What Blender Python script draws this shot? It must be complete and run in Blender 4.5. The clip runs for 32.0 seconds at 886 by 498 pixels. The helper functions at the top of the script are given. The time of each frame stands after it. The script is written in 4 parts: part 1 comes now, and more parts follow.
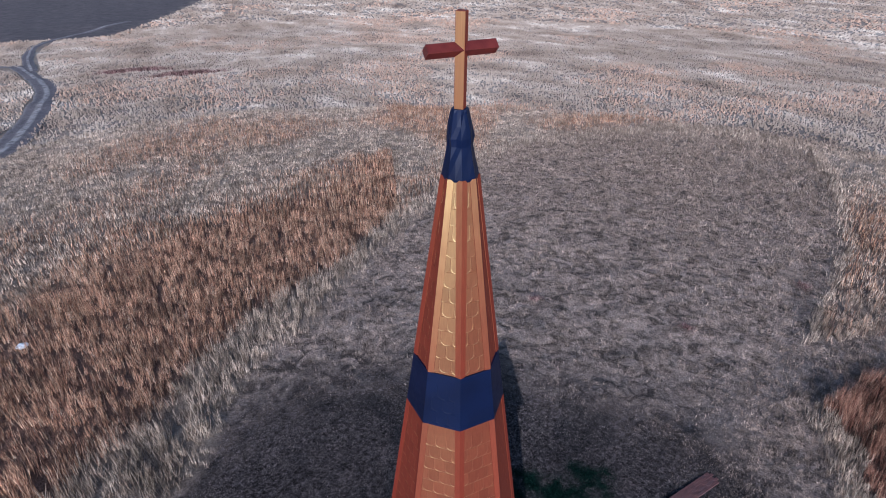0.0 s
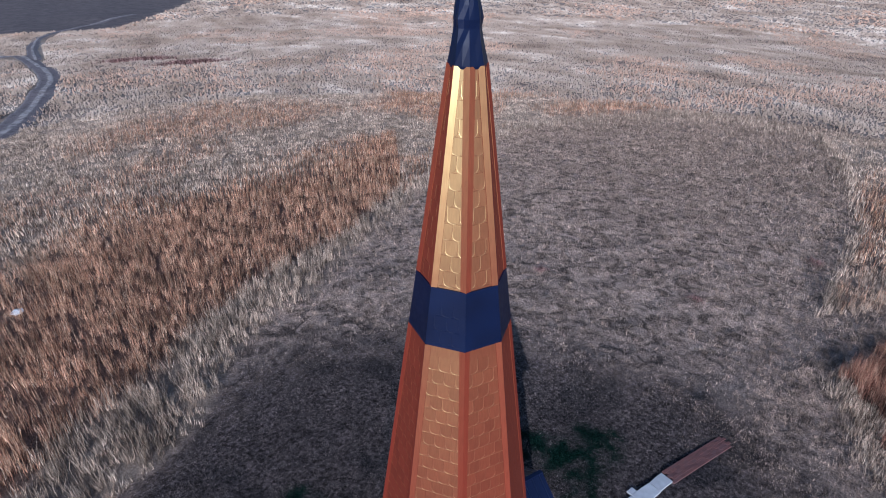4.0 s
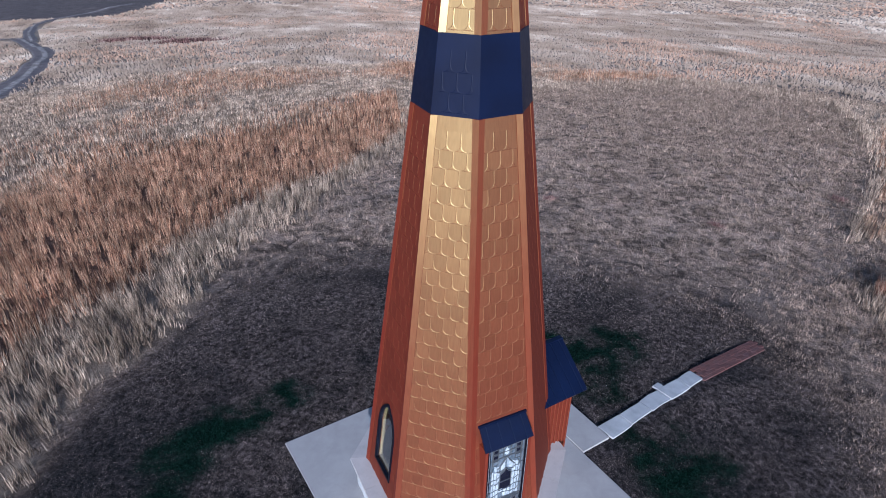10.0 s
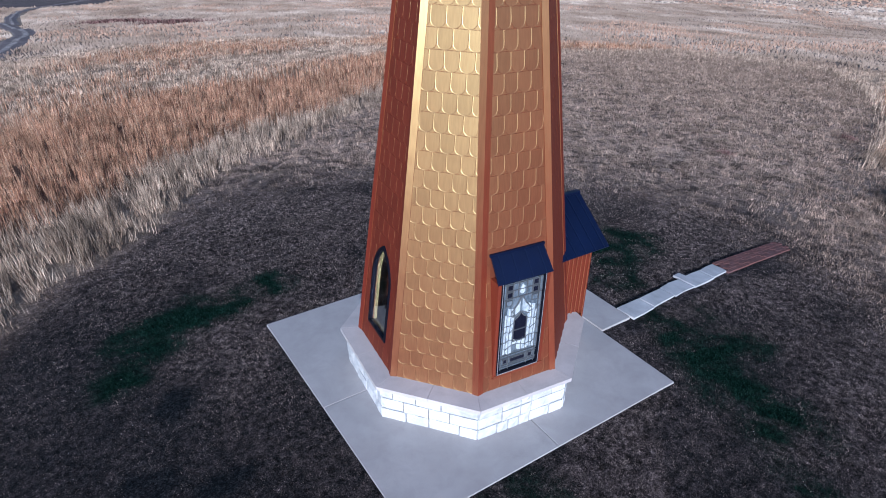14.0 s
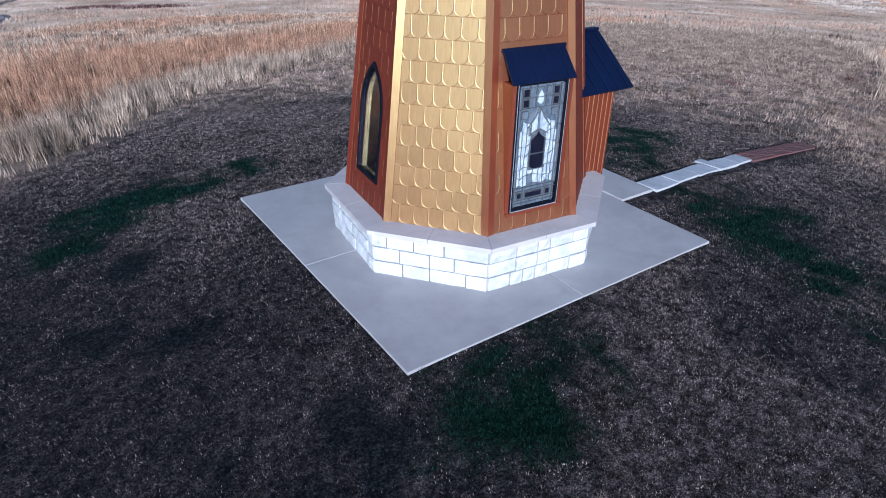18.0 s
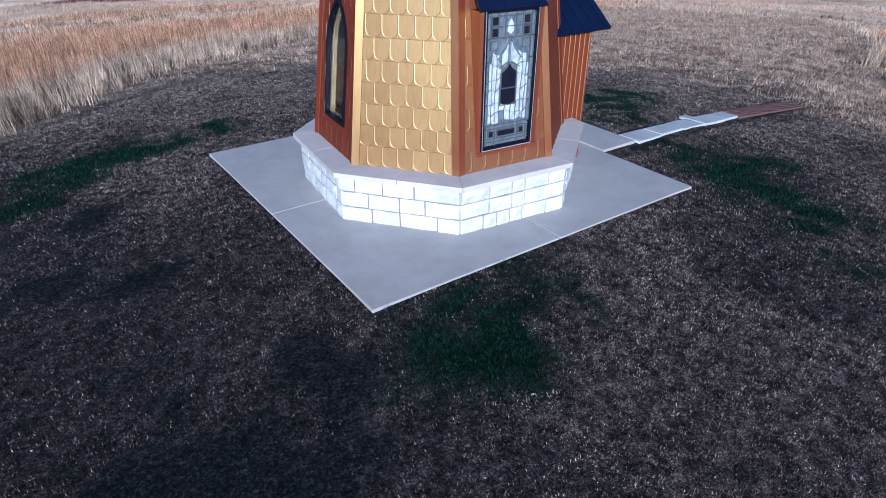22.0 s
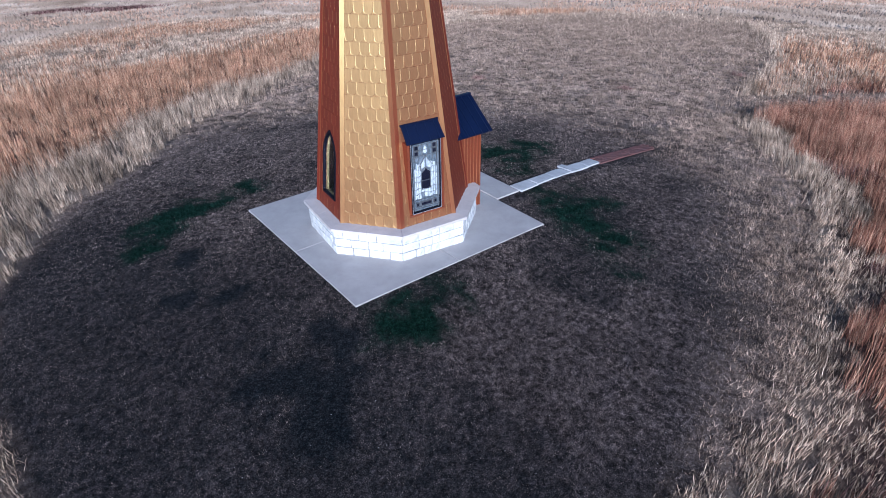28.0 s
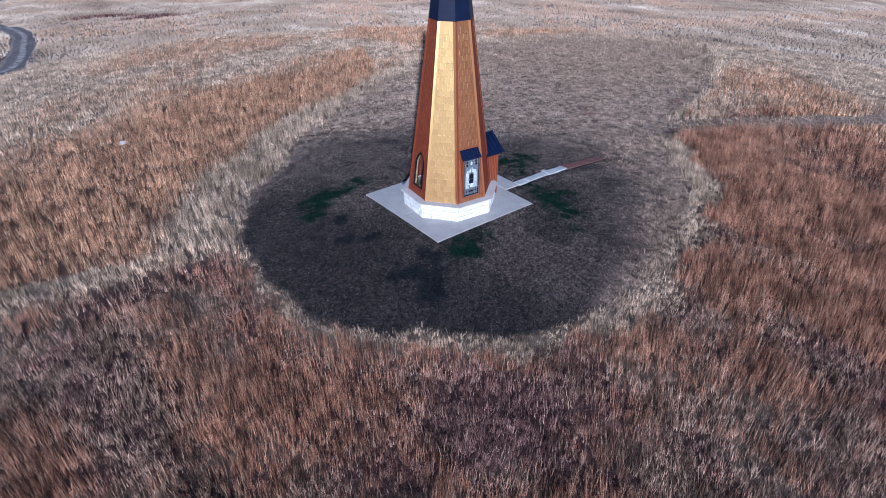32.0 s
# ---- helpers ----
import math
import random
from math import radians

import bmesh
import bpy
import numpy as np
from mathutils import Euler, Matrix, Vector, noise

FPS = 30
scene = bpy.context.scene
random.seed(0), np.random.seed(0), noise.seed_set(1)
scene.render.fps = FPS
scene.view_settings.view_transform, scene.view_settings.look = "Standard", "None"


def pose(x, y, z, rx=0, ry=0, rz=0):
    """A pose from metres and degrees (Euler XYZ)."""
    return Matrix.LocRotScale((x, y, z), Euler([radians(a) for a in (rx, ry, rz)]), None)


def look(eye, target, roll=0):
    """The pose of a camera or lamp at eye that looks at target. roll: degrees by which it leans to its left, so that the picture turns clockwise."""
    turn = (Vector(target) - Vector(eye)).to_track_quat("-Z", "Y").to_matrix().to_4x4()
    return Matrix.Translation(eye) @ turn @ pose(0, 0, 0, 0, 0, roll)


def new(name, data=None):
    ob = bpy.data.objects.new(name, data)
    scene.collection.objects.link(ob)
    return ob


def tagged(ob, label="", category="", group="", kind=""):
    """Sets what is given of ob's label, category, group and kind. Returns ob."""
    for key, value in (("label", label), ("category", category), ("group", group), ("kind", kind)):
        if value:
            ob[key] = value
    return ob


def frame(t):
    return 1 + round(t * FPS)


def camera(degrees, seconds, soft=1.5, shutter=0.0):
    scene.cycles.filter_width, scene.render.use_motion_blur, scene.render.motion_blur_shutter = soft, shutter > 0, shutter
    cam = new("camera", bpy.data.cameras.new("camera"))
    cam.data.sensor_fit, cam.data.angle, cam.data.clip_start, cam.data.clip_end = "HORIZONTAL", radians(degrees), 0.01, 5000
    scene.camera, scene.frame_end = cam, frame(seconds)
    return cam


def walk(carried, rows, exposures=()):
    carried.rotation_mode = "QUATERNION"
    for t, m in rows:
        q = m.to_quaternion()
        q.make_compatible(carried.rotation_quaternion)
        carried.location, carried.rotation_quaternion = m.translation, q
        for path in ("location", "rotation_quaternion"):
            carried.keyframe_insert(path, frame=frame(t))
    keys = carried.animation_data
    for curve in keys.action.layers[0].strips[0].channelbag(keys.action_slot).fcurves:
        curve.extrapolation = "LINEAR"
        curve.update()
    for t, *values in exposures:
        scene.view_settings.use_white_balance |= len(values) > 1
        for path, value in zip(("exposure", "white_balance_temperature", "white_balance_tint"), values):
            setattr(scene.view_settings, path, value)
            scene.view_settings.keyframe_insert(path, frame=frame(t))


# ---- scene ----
cam = camera(71.07, 32.0, soft=1.0)
EXPO, KELVIN, TINT = 0.40, 4900.0, 13.0
PATH = [
    (0, (-4.371, -7.418, 15.920), (-3.532, -5.895, 14.933), 0.48),
    (0.5, (-4.400, -7.379, 15.736), (-3.564, -5.855, 14.747), 0.45),
    (1, (-4.458, -7.371, 15.553), (-3.623, -5.847, 14.565), 0.51),
    (1.5, (-4.488, -7.397, 15.346), (-3.655, -5.871, 14.358), 0.54),
    (2, (-4.478, -7.425, 15.132), (-3.646, -5.899, 14.143), 0.57),
    (2.5, (-4.460, -7.442, 14.932), (-3.628, -5.915, 13.943), 0.65),
    (3, (-4.430, -7.461, 14.755), (-3.602, -5.934, 13.765), 0.66),
    (3.5, (-4.415, -7.494, 14.548), (-3.586, -5.966, 13.558), 0.71),
    (5.5, (-4.613, -7.657, 13.578), (-3.784, -6.128, 12.591), 0.74),
    (6, (-4.614, -7.602, 13.286), (-3.784, -6.072, 12.299), 0.78),
    (6.5, (-4.618, -7.596, 13.003), (-3.789, -6.067, 12.016), 0.90),
    (7, (-4.600, -7.617, 12.725), (-3.772, -6.087, 11.738), 0.84),
    (7.5, (-4.567, -7.633, 12.415), (-3.738, -6.103, 11.429), 0.91),
    (8, (-4.551, -7.639, 12.089), (-3.722, -6.108, 11.104), 0.85),
    (8.5, (-4.551, -7.636, 11.736), (-3.723, -6.105, 10.752), 0.82),
    (9, (-4.551, -7.628, 11.339), (-3.722, -6.097, 10.354), 0.84),
    (9.5, (-4.540, -7.623, 10.911), (-3.713, -6.092, 9.925), 0.81),
    (10, (-4.573, -7.621, 10.492), (-3.744, -6.091, 9.505), 0.81),
    (10.5, (-4.612, -7.587, 10.080), (-3.783, -6.058, 9.093), 0.84),
    (11, (-4.666, -7.566, 9.711), (-3.835, -6.039, 8.724), 0.80),
    (11.5, (-4.698, -7.570, 9.342), (-3.866, -6.044, 8.354), 0.84),
    (12, (-4.716, -7.587, 8.925), (-3.880, -6.063, 7.936), 0.90),
    (12.5, (-4.715, -7.620, 8.511), (-3.873, -6.098, 7.523), 0.94),
    (13, (-4.731, -7.654, 8.094), (-3.885, -6.135, 7.106), 1.01),
    (13.5, (-4.725, -7.649, 7.675), (-3.876, -6.130, 6.688), 0.94),
    (14, (-4.754, -7.618, 7.307), (-3.900, -6.103, 6.319), 0.92),
    (14.5, (-4.824, -7.598, 6.896), (-3.961, -6.088, 5.910), 0.84),
    (16.5, (-4.913, -7.561, 5.469), (-4.031, -6.059, 4.485), 0.78),
    (17, (-4.950, -7.539, 5.129), (-4.068, -6.038, 4.144), 0.81),
    (17.5, (-4.929, -7.488, 4.764), (-4.044, -5.990, 3.778), 0.84),
    (18, (-4.838, -7.459, 4.490), (-3.952, -5.961, 3.504), 0.86),
    (18.5, (-4.740, -7.474, 4.194), (-3.857, -5.977, 3.205), 0.82),
    (19, (-4.668, -7.496, 3.968), (-3.782, -6.002, 2.976), 0.86),
    (19.5, (-4.598, -7.496, 3.891), (-3.713, -6.002, 2.898), 0.74),
    (20, (-4.512, -7.511, 3.862), (-3.630, -6.017, 2.866), 0.68),
    (20.5, (-4.481, -7.565, 3.828), (-3.598, -6.071, 2.834), 0.51),
    (21, (-4.497, -7.610, 3.844), (-3.611, -6.121, 2.846), 0.40),
    (21.5, (-4.532, -7.651, 3.807), (-3.643, -6.163, 2.810), 0.28),
    (22, (-4.583, -7.677, 3.770), (-3.692, -6.193, 2.768), 0.14),
    (22.5, (-4.631, -7.653, 3.732), (-3.735, -6.172, 2.728), 0.18),
    (23, (-4.668, -7.589, 3.725), (-3.768, -6.114, 2.718), 0.13),
    (23.5, (-4.679, -7.496, 3.811), (-3.774, -6.027, 2.799), 0.16),
    (24, (-4.640, -7.461, 3.951), (-3.731, -5.997, 2.937), 0.05),
    (24.5, (-4.593, -7.497, 4.173), (-3.679, -6.037, 3.157), -0.12),
    (25, (-4.581, -7.710, 4.500), (-3.663, -6.257, 3.477), -0.23),
    (25.5, (-4.684, -8.107, 4.923), (-3.763, -6.659, 3.895), -0.38),
    (26, (-4.862, -8.686, 5.381), (-3.937, -7.240, 4.353), -0.52),
    (26.5, (-5.088, -9.449, 5.900), (-4.163, -8.006, 4.871), -0.69),
    (28.5, (-7.262, -13.329, 8.027), (-6.334, -11.898, 6.982), -0.98),
    (29, (-8.164, -14.442, 8.574), (-7.235, -13.013, 7.529), -0.88),
    (29.5, (-9.236, -15.628, 9.180), (-8.305, -14.201, 8.133), -0.70),
    (30, (-10.467, -16.842, 9.931), (-9.532, -15.423, 8.876), -0.42),
    (30.5, (-11.733, -18.110, 10.633), (-10.793, -16.692, 9.581), -0.30),
    (31, (-12.989, -19.358, 11.448), (-12.044, -17.948, 10.390), 0.13),
    (31.5, (-13.949, -20.336, 12.219), (-13.001, -18.930, 11.159), 0.20),
    (32, (-14.291, -20.676, 13.017), (-13.343, -19.268, 11.958), 0.05),
]
walk(cam, [(t, look(eye, target, roll)) for t, eye, target, roll in PATH], exposures=[(0.0, EXPO, KELVIN, TINT), (14.0, EXPO - 0.04, KELVIN, TINT), (18.0, EXPO - 0.05, 4770.0, 11.5), (22.0, EXPO, 4740.0, 11.0), (25.0, EXPO + 0.03, 4760.0, 11.5), (28.5, EXPO + 0.11, 4850.0, TINT), (32.0, EXPO + 0.12, 4850.0, TINT)])

# ---- light: low sun behind the camera, clear sky ----
SUN_AZ, SUN_EL = radians(238.8), radians(17.6)
sun_dir = Vector((math.cos(SUN_AZ) * math.cos(SUN_EL), math.sin(SUN_AZ) * math.cos(SUN_EL), math.sin(SUN_EL)))
world = bpy.data.worlds.new("sky")
scene.world = world
world.use_nodes = True
sky = world.node_tree.nodes.new("ShaderNodeTexSky")
sky.sky_type, sky.sun_disc = "NISHITA", False
sky.sun_elevation, sky.sun_rotation = SUN_EL, math.atan2(sun_dir.x, sun_dir.y)
world.node_tree.nodes["Background"].inputs["Strength"].default_value = 0.078
world.node_tree.links.new(sky.outputs[0], world.node_tree.nodes["Background"].inputs["Color"])
sun_data = bpy.data.lights.new("sun", "SUN")
sun_data.energy, sun_data.angle, sun_data.color = 4.6, radians(0.55), (1.0, 0.91, 0.81)
sun = new("sun", sun_data)
sun.matrix_world = look(sun_dir * 200, (0, 0, 0))


# ---- materials ----
class Mat:
    """A small builder for procedural materials."""

    def __init__(self, name, rough=0.8, metal=0.0, spec=0.5):
        self.m = bpy.data.materials.new(name)
        self.m.use_nodes = True
        self.t = self.m.node_tree
        self.b = self.t.nodes["Principled BSDF"]
        self.b.inputs["Roughness"].default_value = rough
        self.b.inputs["Metallic"].default_value = metal
        self.b.inputs["Specular IOR Level"].default_value = spec
        self.co = self.t.nodes.new("ShaderNodeTexCoord").outputs["Object"]
        self.pos = self.t.nodes.new("ShaderNodeNewGeometry").outputs["Position"]

    def link(self, a, b):
        self.t.links.new(a, b)

    def noise(self, scale, detail=4, rough=0.55, stretch=None, where=None, dist=0.0):
        n = self.t.nodes.new("ShaderNodeTexNoise")
        n.inputs["Scale"].default_value, n.inputs["Detail"].default_value = scale, detail
        n.inputs["Roughness"].default_value, n.inputs["Distortion"].default_value = rough, dist
        src = where or self.pos
        if stretch:
            mp = self.t.nodes.new("ShaderNodeMapping")
            mp.inputs["Scale"].default_value = stretch
            self.link(src, mp.inputs[0])
            src = mp.outputs[0]
        self.link(src, n.inputs["Vector"])
        return n.outputs["Fac"]

    def ramp(self, fac, stops):
        r = self.t.nodes.new("ShaderNodeValToRGB")
        while len(r.color_ramp.elements) < len(stops):
            r.color_ramp.elements.new(0.5)
        for e, (p, c) in zip(r.color_ramp.elements, stops):
            e.position = p
            e.color = (*c, 1) if not isinstance(c, (int, float)) else (c, c, c, 1)
        self.link(fac, r.inputs[0])
        return r.outputs[0]

    def mix(self, fac, a, b, mode="MIX"):
        x = self.t.nodes.new("ShaderNodeMix")
        x.data_type, x.blend_type = "RGBA", mode
        for v, s in ((fac, x.inputs[0]), (a, x.inputs[6]), (b, x.inputs[7])):
            if isinstance(v, (int, float)):
                s.default_value = v
            elif isinstance(v, tuple):
                s.default_value = (*v, 1)
            else:
                self.link(v, s)
        return x.outputs[2]

    def math(self, op, a, b=0.0, c=0.0):
        x = self.t.nodes.new("ShaderNodeMath")
        x.operation = op
        for v, s in zip((a, b, c), x.inputs):
            if isinstance(v, (int, float)):
                s.default_value = v
            else:
                self.link(v, s)
        return x.outputs[0]

    def attr(self, name):
        a = self.t.nodes.new("ShaderNodeAttribute")
        a.attribute_name = name
        return a.outputs["Fac"]

    def random(self):
        return self.t.nodes.new("ShaderNodeObjectInfo").outputs["Random"]

    def island(self):
        return self.t.nodes.new("ShaderNodeNewGeometry").outputs["Random Per Island"]

    def color(self, c):
        self.link(c, self.b.inputs["Base Color"])
        return self

    def roughness(self, c):
        self.link(c, self.b.inputs["Roughness"])
        return self

    def bump(self, h, strength=0.3, dist=0.01):
        n = self.t.nodes.new("ShaderNodeBump")
        n.inputs["Strength"].default_value, n.inputs["Distance"].default_value = strength, dist
        self.link(h, n.inputs["Height"])
        self.link(n.outputs[0], self.b.inputs["Normal"])
        return self


def copper(name, rough, tone=1.0):
    """Copper-coloured metallic paint: a red-brown body under bright golden flakes."""
    k = Mat(name, 0.7, 0.0, 0.2)
    big = k.noise(0.9, 3, stretch=(1, 1, 0.35))
    grain = k.noise(38, 3, stretch=(1, 1, 0.04))
    each = k.ramp(k.random(), [(0, 0.90), (1, 1.08)])
    brush = k.mix(0.5, k.ramp(grain, [(0.3, 0.86), (0.7, 1.0)]), k.ramp(big, [(0.3, 0.9), (0.7, 1.05)]), "MULTIPLY")
    body = k.mix(1.0, (0.135 * tone, 0.019 * tone, 0.009 * tone), k.mix(1.0, brush, each, "MULTIPLY"), "MULTIPLY")
    k.color(body)
    flake = k.t.nodes.new("ShaderNodeBsdfPrincipled")
    flake.inputs["Metallic"].default_value = 1.0
    gold = min(1.0, tone)
    k.link(k.mix(1.0, (1.0 * gold, 0.82 * gold, 0.36 * gold), k.mix(1.0, brush, each, "MULTIPLY"), "MULTIPLY"), flake.inputs["Base Color"])
    k.link(k.math("MULTIPLY_ADD", k.noise(6, 4), 0.14, rough - 0.07), flake.inputs["Roughness"])
    both = k.t.nodes.new("ShaderNodeMixShader")
    facing = k.t.nodes.new("ShaderNodeLayerWeight")
    facing.inputs["Blend"].default_value = 0.5
    k.link(k.ramp(facing.outputs["Facing"], [(0.0, 0.38), (0.10, 0.34), (0.20, 0.235), (0.34, 0.13), (0.55, 0.04), (1.0, 0.02)]), both.inputs[0])
    k.link(k.b.outputs[0], both.inputs[1])
    k.link(flake.outputs[0], both.inputs[2])
    k.link(both.outputs[0], k.t.nodes["Material Output"].inputs["Surface"])
    k.bump(grain, 0.06, 0.004)
    k.link(k.b.inputs["Normal"].links[0].from_socket, flake.inputs["Normal"])
    return k.m


M_TILE = copper("copper_shingle", 0.45)
M_PANEL = copper("copper_panel", 0.44, 0.95)
M_TRIM = copper("copper_trim", 0.36, 1.25)
M_BATTEN = copper("copper_siding", 0.46, 1.1)

k = Mat("dull_red_copper", 0.4, 0.0, 0.4)
k.color(k.ramp(k.noise(6, 4), [(0.3, (0.070, 0.011, 0.009)), (0.7, (0.115, 0.020, 0.015))]))
M_ARM = k.m


def navy(name, rough, spec=0.2):
    k = Mat(name, rough, 0.0, spec)
    k.color(k.ramp(k.noise(1.7, 4), [(0.3, (0.0018, 0.0045, 0.0200)), (0.7, (0.0030, 0.0074, 0.031))]))
    k.roughness(k.math("MULTIPLY_ADD", k.noise(9, 4), 0.2, rough - 0.1))
    return k.bump(k.noise(5, 2), 0.15, 0.01).m


M_NAVY = navy("navy_metal", 0.5)
M_NAVY_RIB = navy("navy_folded_edge", 0.34, 0.5)
k = Mat("dark_frame", 0.55, 0.0, 0.15)
k.color(k.ramp(k.noise(5, 4), [(0.3, (0.0020, 0.0026, 0.007)), (0.7, (0.0038, 0.0046, 0.011))]))
M_NAVY_FRAME = k.m


def limestone():
    k = Mat("white_limestone", 0.85)
    tone = k.ramp(k.random(), [(0, (0.56, 0.57, 0.575)), (1, (0.67, 0.68, 0.685))])
    stain = k.ramp(k.noise(7, 5), [(0.35, 0.72), (0.6, 1.0)])
    k.color(k.mix(0.8, tone, stain, "MULTIPLY"))
    return k.bump(k.noise(26, 6, 0.65), 0.55, 0.02).m


def concrete(name, lo, hi, scale=1.3):
    k = Mat(name, 0.8)
    base = k.ramp(k.noise(scale, 5), [(0.3, lo), (0.7, hi)])
    fine = k.ramp(k.noise(60, 4, 0.7), [(0.3, 0.86), (0.7, 1.0)])
    wear = k.ramp(k.noise(3.1, 6, 0.7, dist=0.6), [(0.35, 0.88), (0.55, 1.0)])
    k.color(k.mix(0.7, k.mix(0.7, base, fine, "MULTIPLY"), wear, "MULTIPLY"))
    return k.bump(k.noise(90, 4, 0.7), 0.2, 0.004).m


M_STONE = limestone()
M_MORTAR = concrete("grey_mortar", (0.16, 0.16, 0.165), (0.24, 0.235, 0.23), 4)
M_CAPSTONE = concrete("dressed_capstone", (0.47, 0.435, 0.43), (0.56, 0.52, 0.51), 2.2)
M_SLAB = concrete("broomed_concrete", (0.36, 0.34, 0.335), (0.44, 0.42, 0.415))
M_FLAG = concrete("pale_flagstone", (0.40, 0.40, 0.41), (0.58, 0.58, 0.59), 2.5)
k = Mat("red_brick", 0.9)
k.color(k.mix(0.6, k.ramp(k.random(), [(0, (0.125, 0.055, 0.050)), (0.5, (0.165, 0.070, 0.060)), (1, (0.14, 0.070, 0.066))]), k.ramp(k.noise(30, 4), [(0.3, 0.6), (0.7, 1.0)]), "MULTIPLY")).bump(k.noise(80, 4), 0.4, 0.004)
M_BRICK = k.m
k = Mat("pine_lining", 0.55)
k.color(k.ramp(k.noise(9, 4, stretch=(1, 1, 0.12)), [(0.3, (0.13, 0.10, 0.045)), (0.7, (0.20, 0.155, 0.072))]))
M_PINE = k.m


def glass(name, c, rough):
    k = Mat(name, rough, 0.0, 0.5)
    k.b.inputs["Base Color"].default_value = (*c, 1)
    k.b.inputs["Transmission Weight"].default_value = 1.0
    k.b.inputs["IOR"].default_value = 1.45
    return k.m


M_GLASS = glass("clear_glass", (0.9, 0.95, 0.95), 0.02)


def art(name, lo, hi, rough=0.22):
    k = Mat(name, rough, 0.0, 0.6)
    swirl = k.noise(13, 5, 0.65, stretch=(1, 1, 0.45), dist=1.8)
    k.color(k.mix(0.3, k.ramp(swirl, [(0.35, lo), (0.62, hi)]), k.ramp(k.random(), [(0, lo), (1, hi)])))
    return k.bump(k.noise(40, 3), 0.2, 0.004).m


M_ART_WHITE = art("opal_glass", (0.20, 0.25, 0.30), (0.62, 0.67, 0.70))
M_ART_BLUE = art("smoky_glass", (0.05, 0.07, 0.09), (0.17, 0.20, 0.24))
M_ART_DARK = art("dark_blue_glass", (0.004, 0.005, 0.012), (0.012, 0.013, 0.026))
M_LEAD = Mat("lead_came", 0.45, 0.6)
M_LEAD.b.inputs["Base Color"].default_value = (0.21, 0.22, 0.235, 1)
M_LEAD = M_LEAD.m
M_WHITE = Mat("white_frame_edge", 0.5)
M_WHITE.color(M_WHITE.ramp(M_WHITE.noise(12, 4), [(0.3, (0.26, 0.26, 0.27)), (0.7, (0.36, 0.36, 0.37))]))
M_WHITE = M_WHITE.m


# ---- building helpers ----
def part(name, bm, material, parent=None, label=""):
    """Link a bmesh as one mesh object, under a thing or a part."""
    me = bpy.data.meshes.new(name)
    bm.to_mesh(me)
    bm.free()
    me.materials.append(material)
    ob = new(name, me)
    ob.parent = parent
    if label:
        ob["label"] = label
    return ob


def shared(name, me, parent, m):
    ob = new(name, me)
    ob.parent = parent
    ob.matrix_local = m
    return ob


def thing(name, label, category, at=(0, 0, 0), group="", kind=""):
    ob = new(name)
    ob.location = at
    ob.empty_display_size = 0.2
    return tagged(ob, label, category, group, kind)


def prism(bm, low, high):
    """A closed body between two rings of points."""
    a = [bm.verts.new(p) for p in low]
    b = [bm.verts.new(p) for p in high]
    n = len(a)
    bm.faces.new(a[::-1]), bm.faces.new(b)
    for i in range(n):
        bm.faces.new((a[i], a[(i + 1) % n], b[(i + 1) % n], b[i]))
    return a, b


def box(bm, x0, x1, y0, y1, z0, z1, bevel=0.0, m=None):
    a, b = prism(bm, [(x0, y0, z0), (x1, y0, z0), (x1, y1, z0), (x0, y1, z0)], [(x0, y0, z1), (x1, y0, z1), (x1, y1, z1), (x0, y1, z1)])
    vs = a + b
    if bevel:
        es = {e for v in vs for e in v.link_edges}
        made = bmesh.ops.bevel(bm, geom=list(es), offset=bevel, segments=1, affect="EDGES")
        vs = list({v for f in made["faces"] for v in f.verts} | {v for v in vs if v.is_valid})
    if m is not None:
        bmesh.ops.transform(bm, matrix=m, verts=vs)
    return vs


def ring(bm, loops, close=True):
    """Quads between successive loops of points."""
    rows = [[bm.verts.new(p) for p in loop] for loop in loops]
    for a, b in zip(rows, rows[1:]):
        n = len(a)
        for i in range(n if close else n - 1):
            bm.faces.new((a[i], a[(i + 1) % n], b[(i + 1) % n], b[i]))
    return rows


def plate(bm, outer, holes, y0, y1):
    """A plate with holes: outlines in (x, z), from depth y0 to y1 along the third axis (x, z, depth)."""
    for depth, flip in ((y0, True), (y1, False)):
        edges = []
        for loop in [outer] + holes:
            vs = [bm.verts.new((p[0], p[1], depth)) for p in loop]
            edges += [bm.edges.new((vs[i], vs[(i + 1) % len(vs)])) for i in range(len(vs))]
        bmesh.ops.triangle_fill(bm, use_beauty=True, edges=edges)
    for loop in [outer] + holes:
        n = len(loop)
        for i in range(n):
            p, q = loop[i], loop[(i + 1) % n]
            vs = [bm.verts.new((*p, y0)), bm.verts.new((*q, y0)), bm.verts.new((*q, y1)), bm.verts.new((*p, y1))]
            bm.faces.new(vs)
    bmesh.ops.remove_doubles(bm, verts=bm.verts, dist=1e-5)
    bmesh.ops.recalc_face_normals(bm, faces=bm.faces)


# ---- plan ----
def ground_z(x, y):
    """Height of the knoll: level round the tower, then falling away to the valley."""
    r = np.hypot(x, y)
    u = np.maximum(0, r - 3.2)
    d = 0.117 * (np.sqrt(u * u + 1) - 1)
    return -0.022 - d / (1 + (d / 30) ** 4) ** 0.25


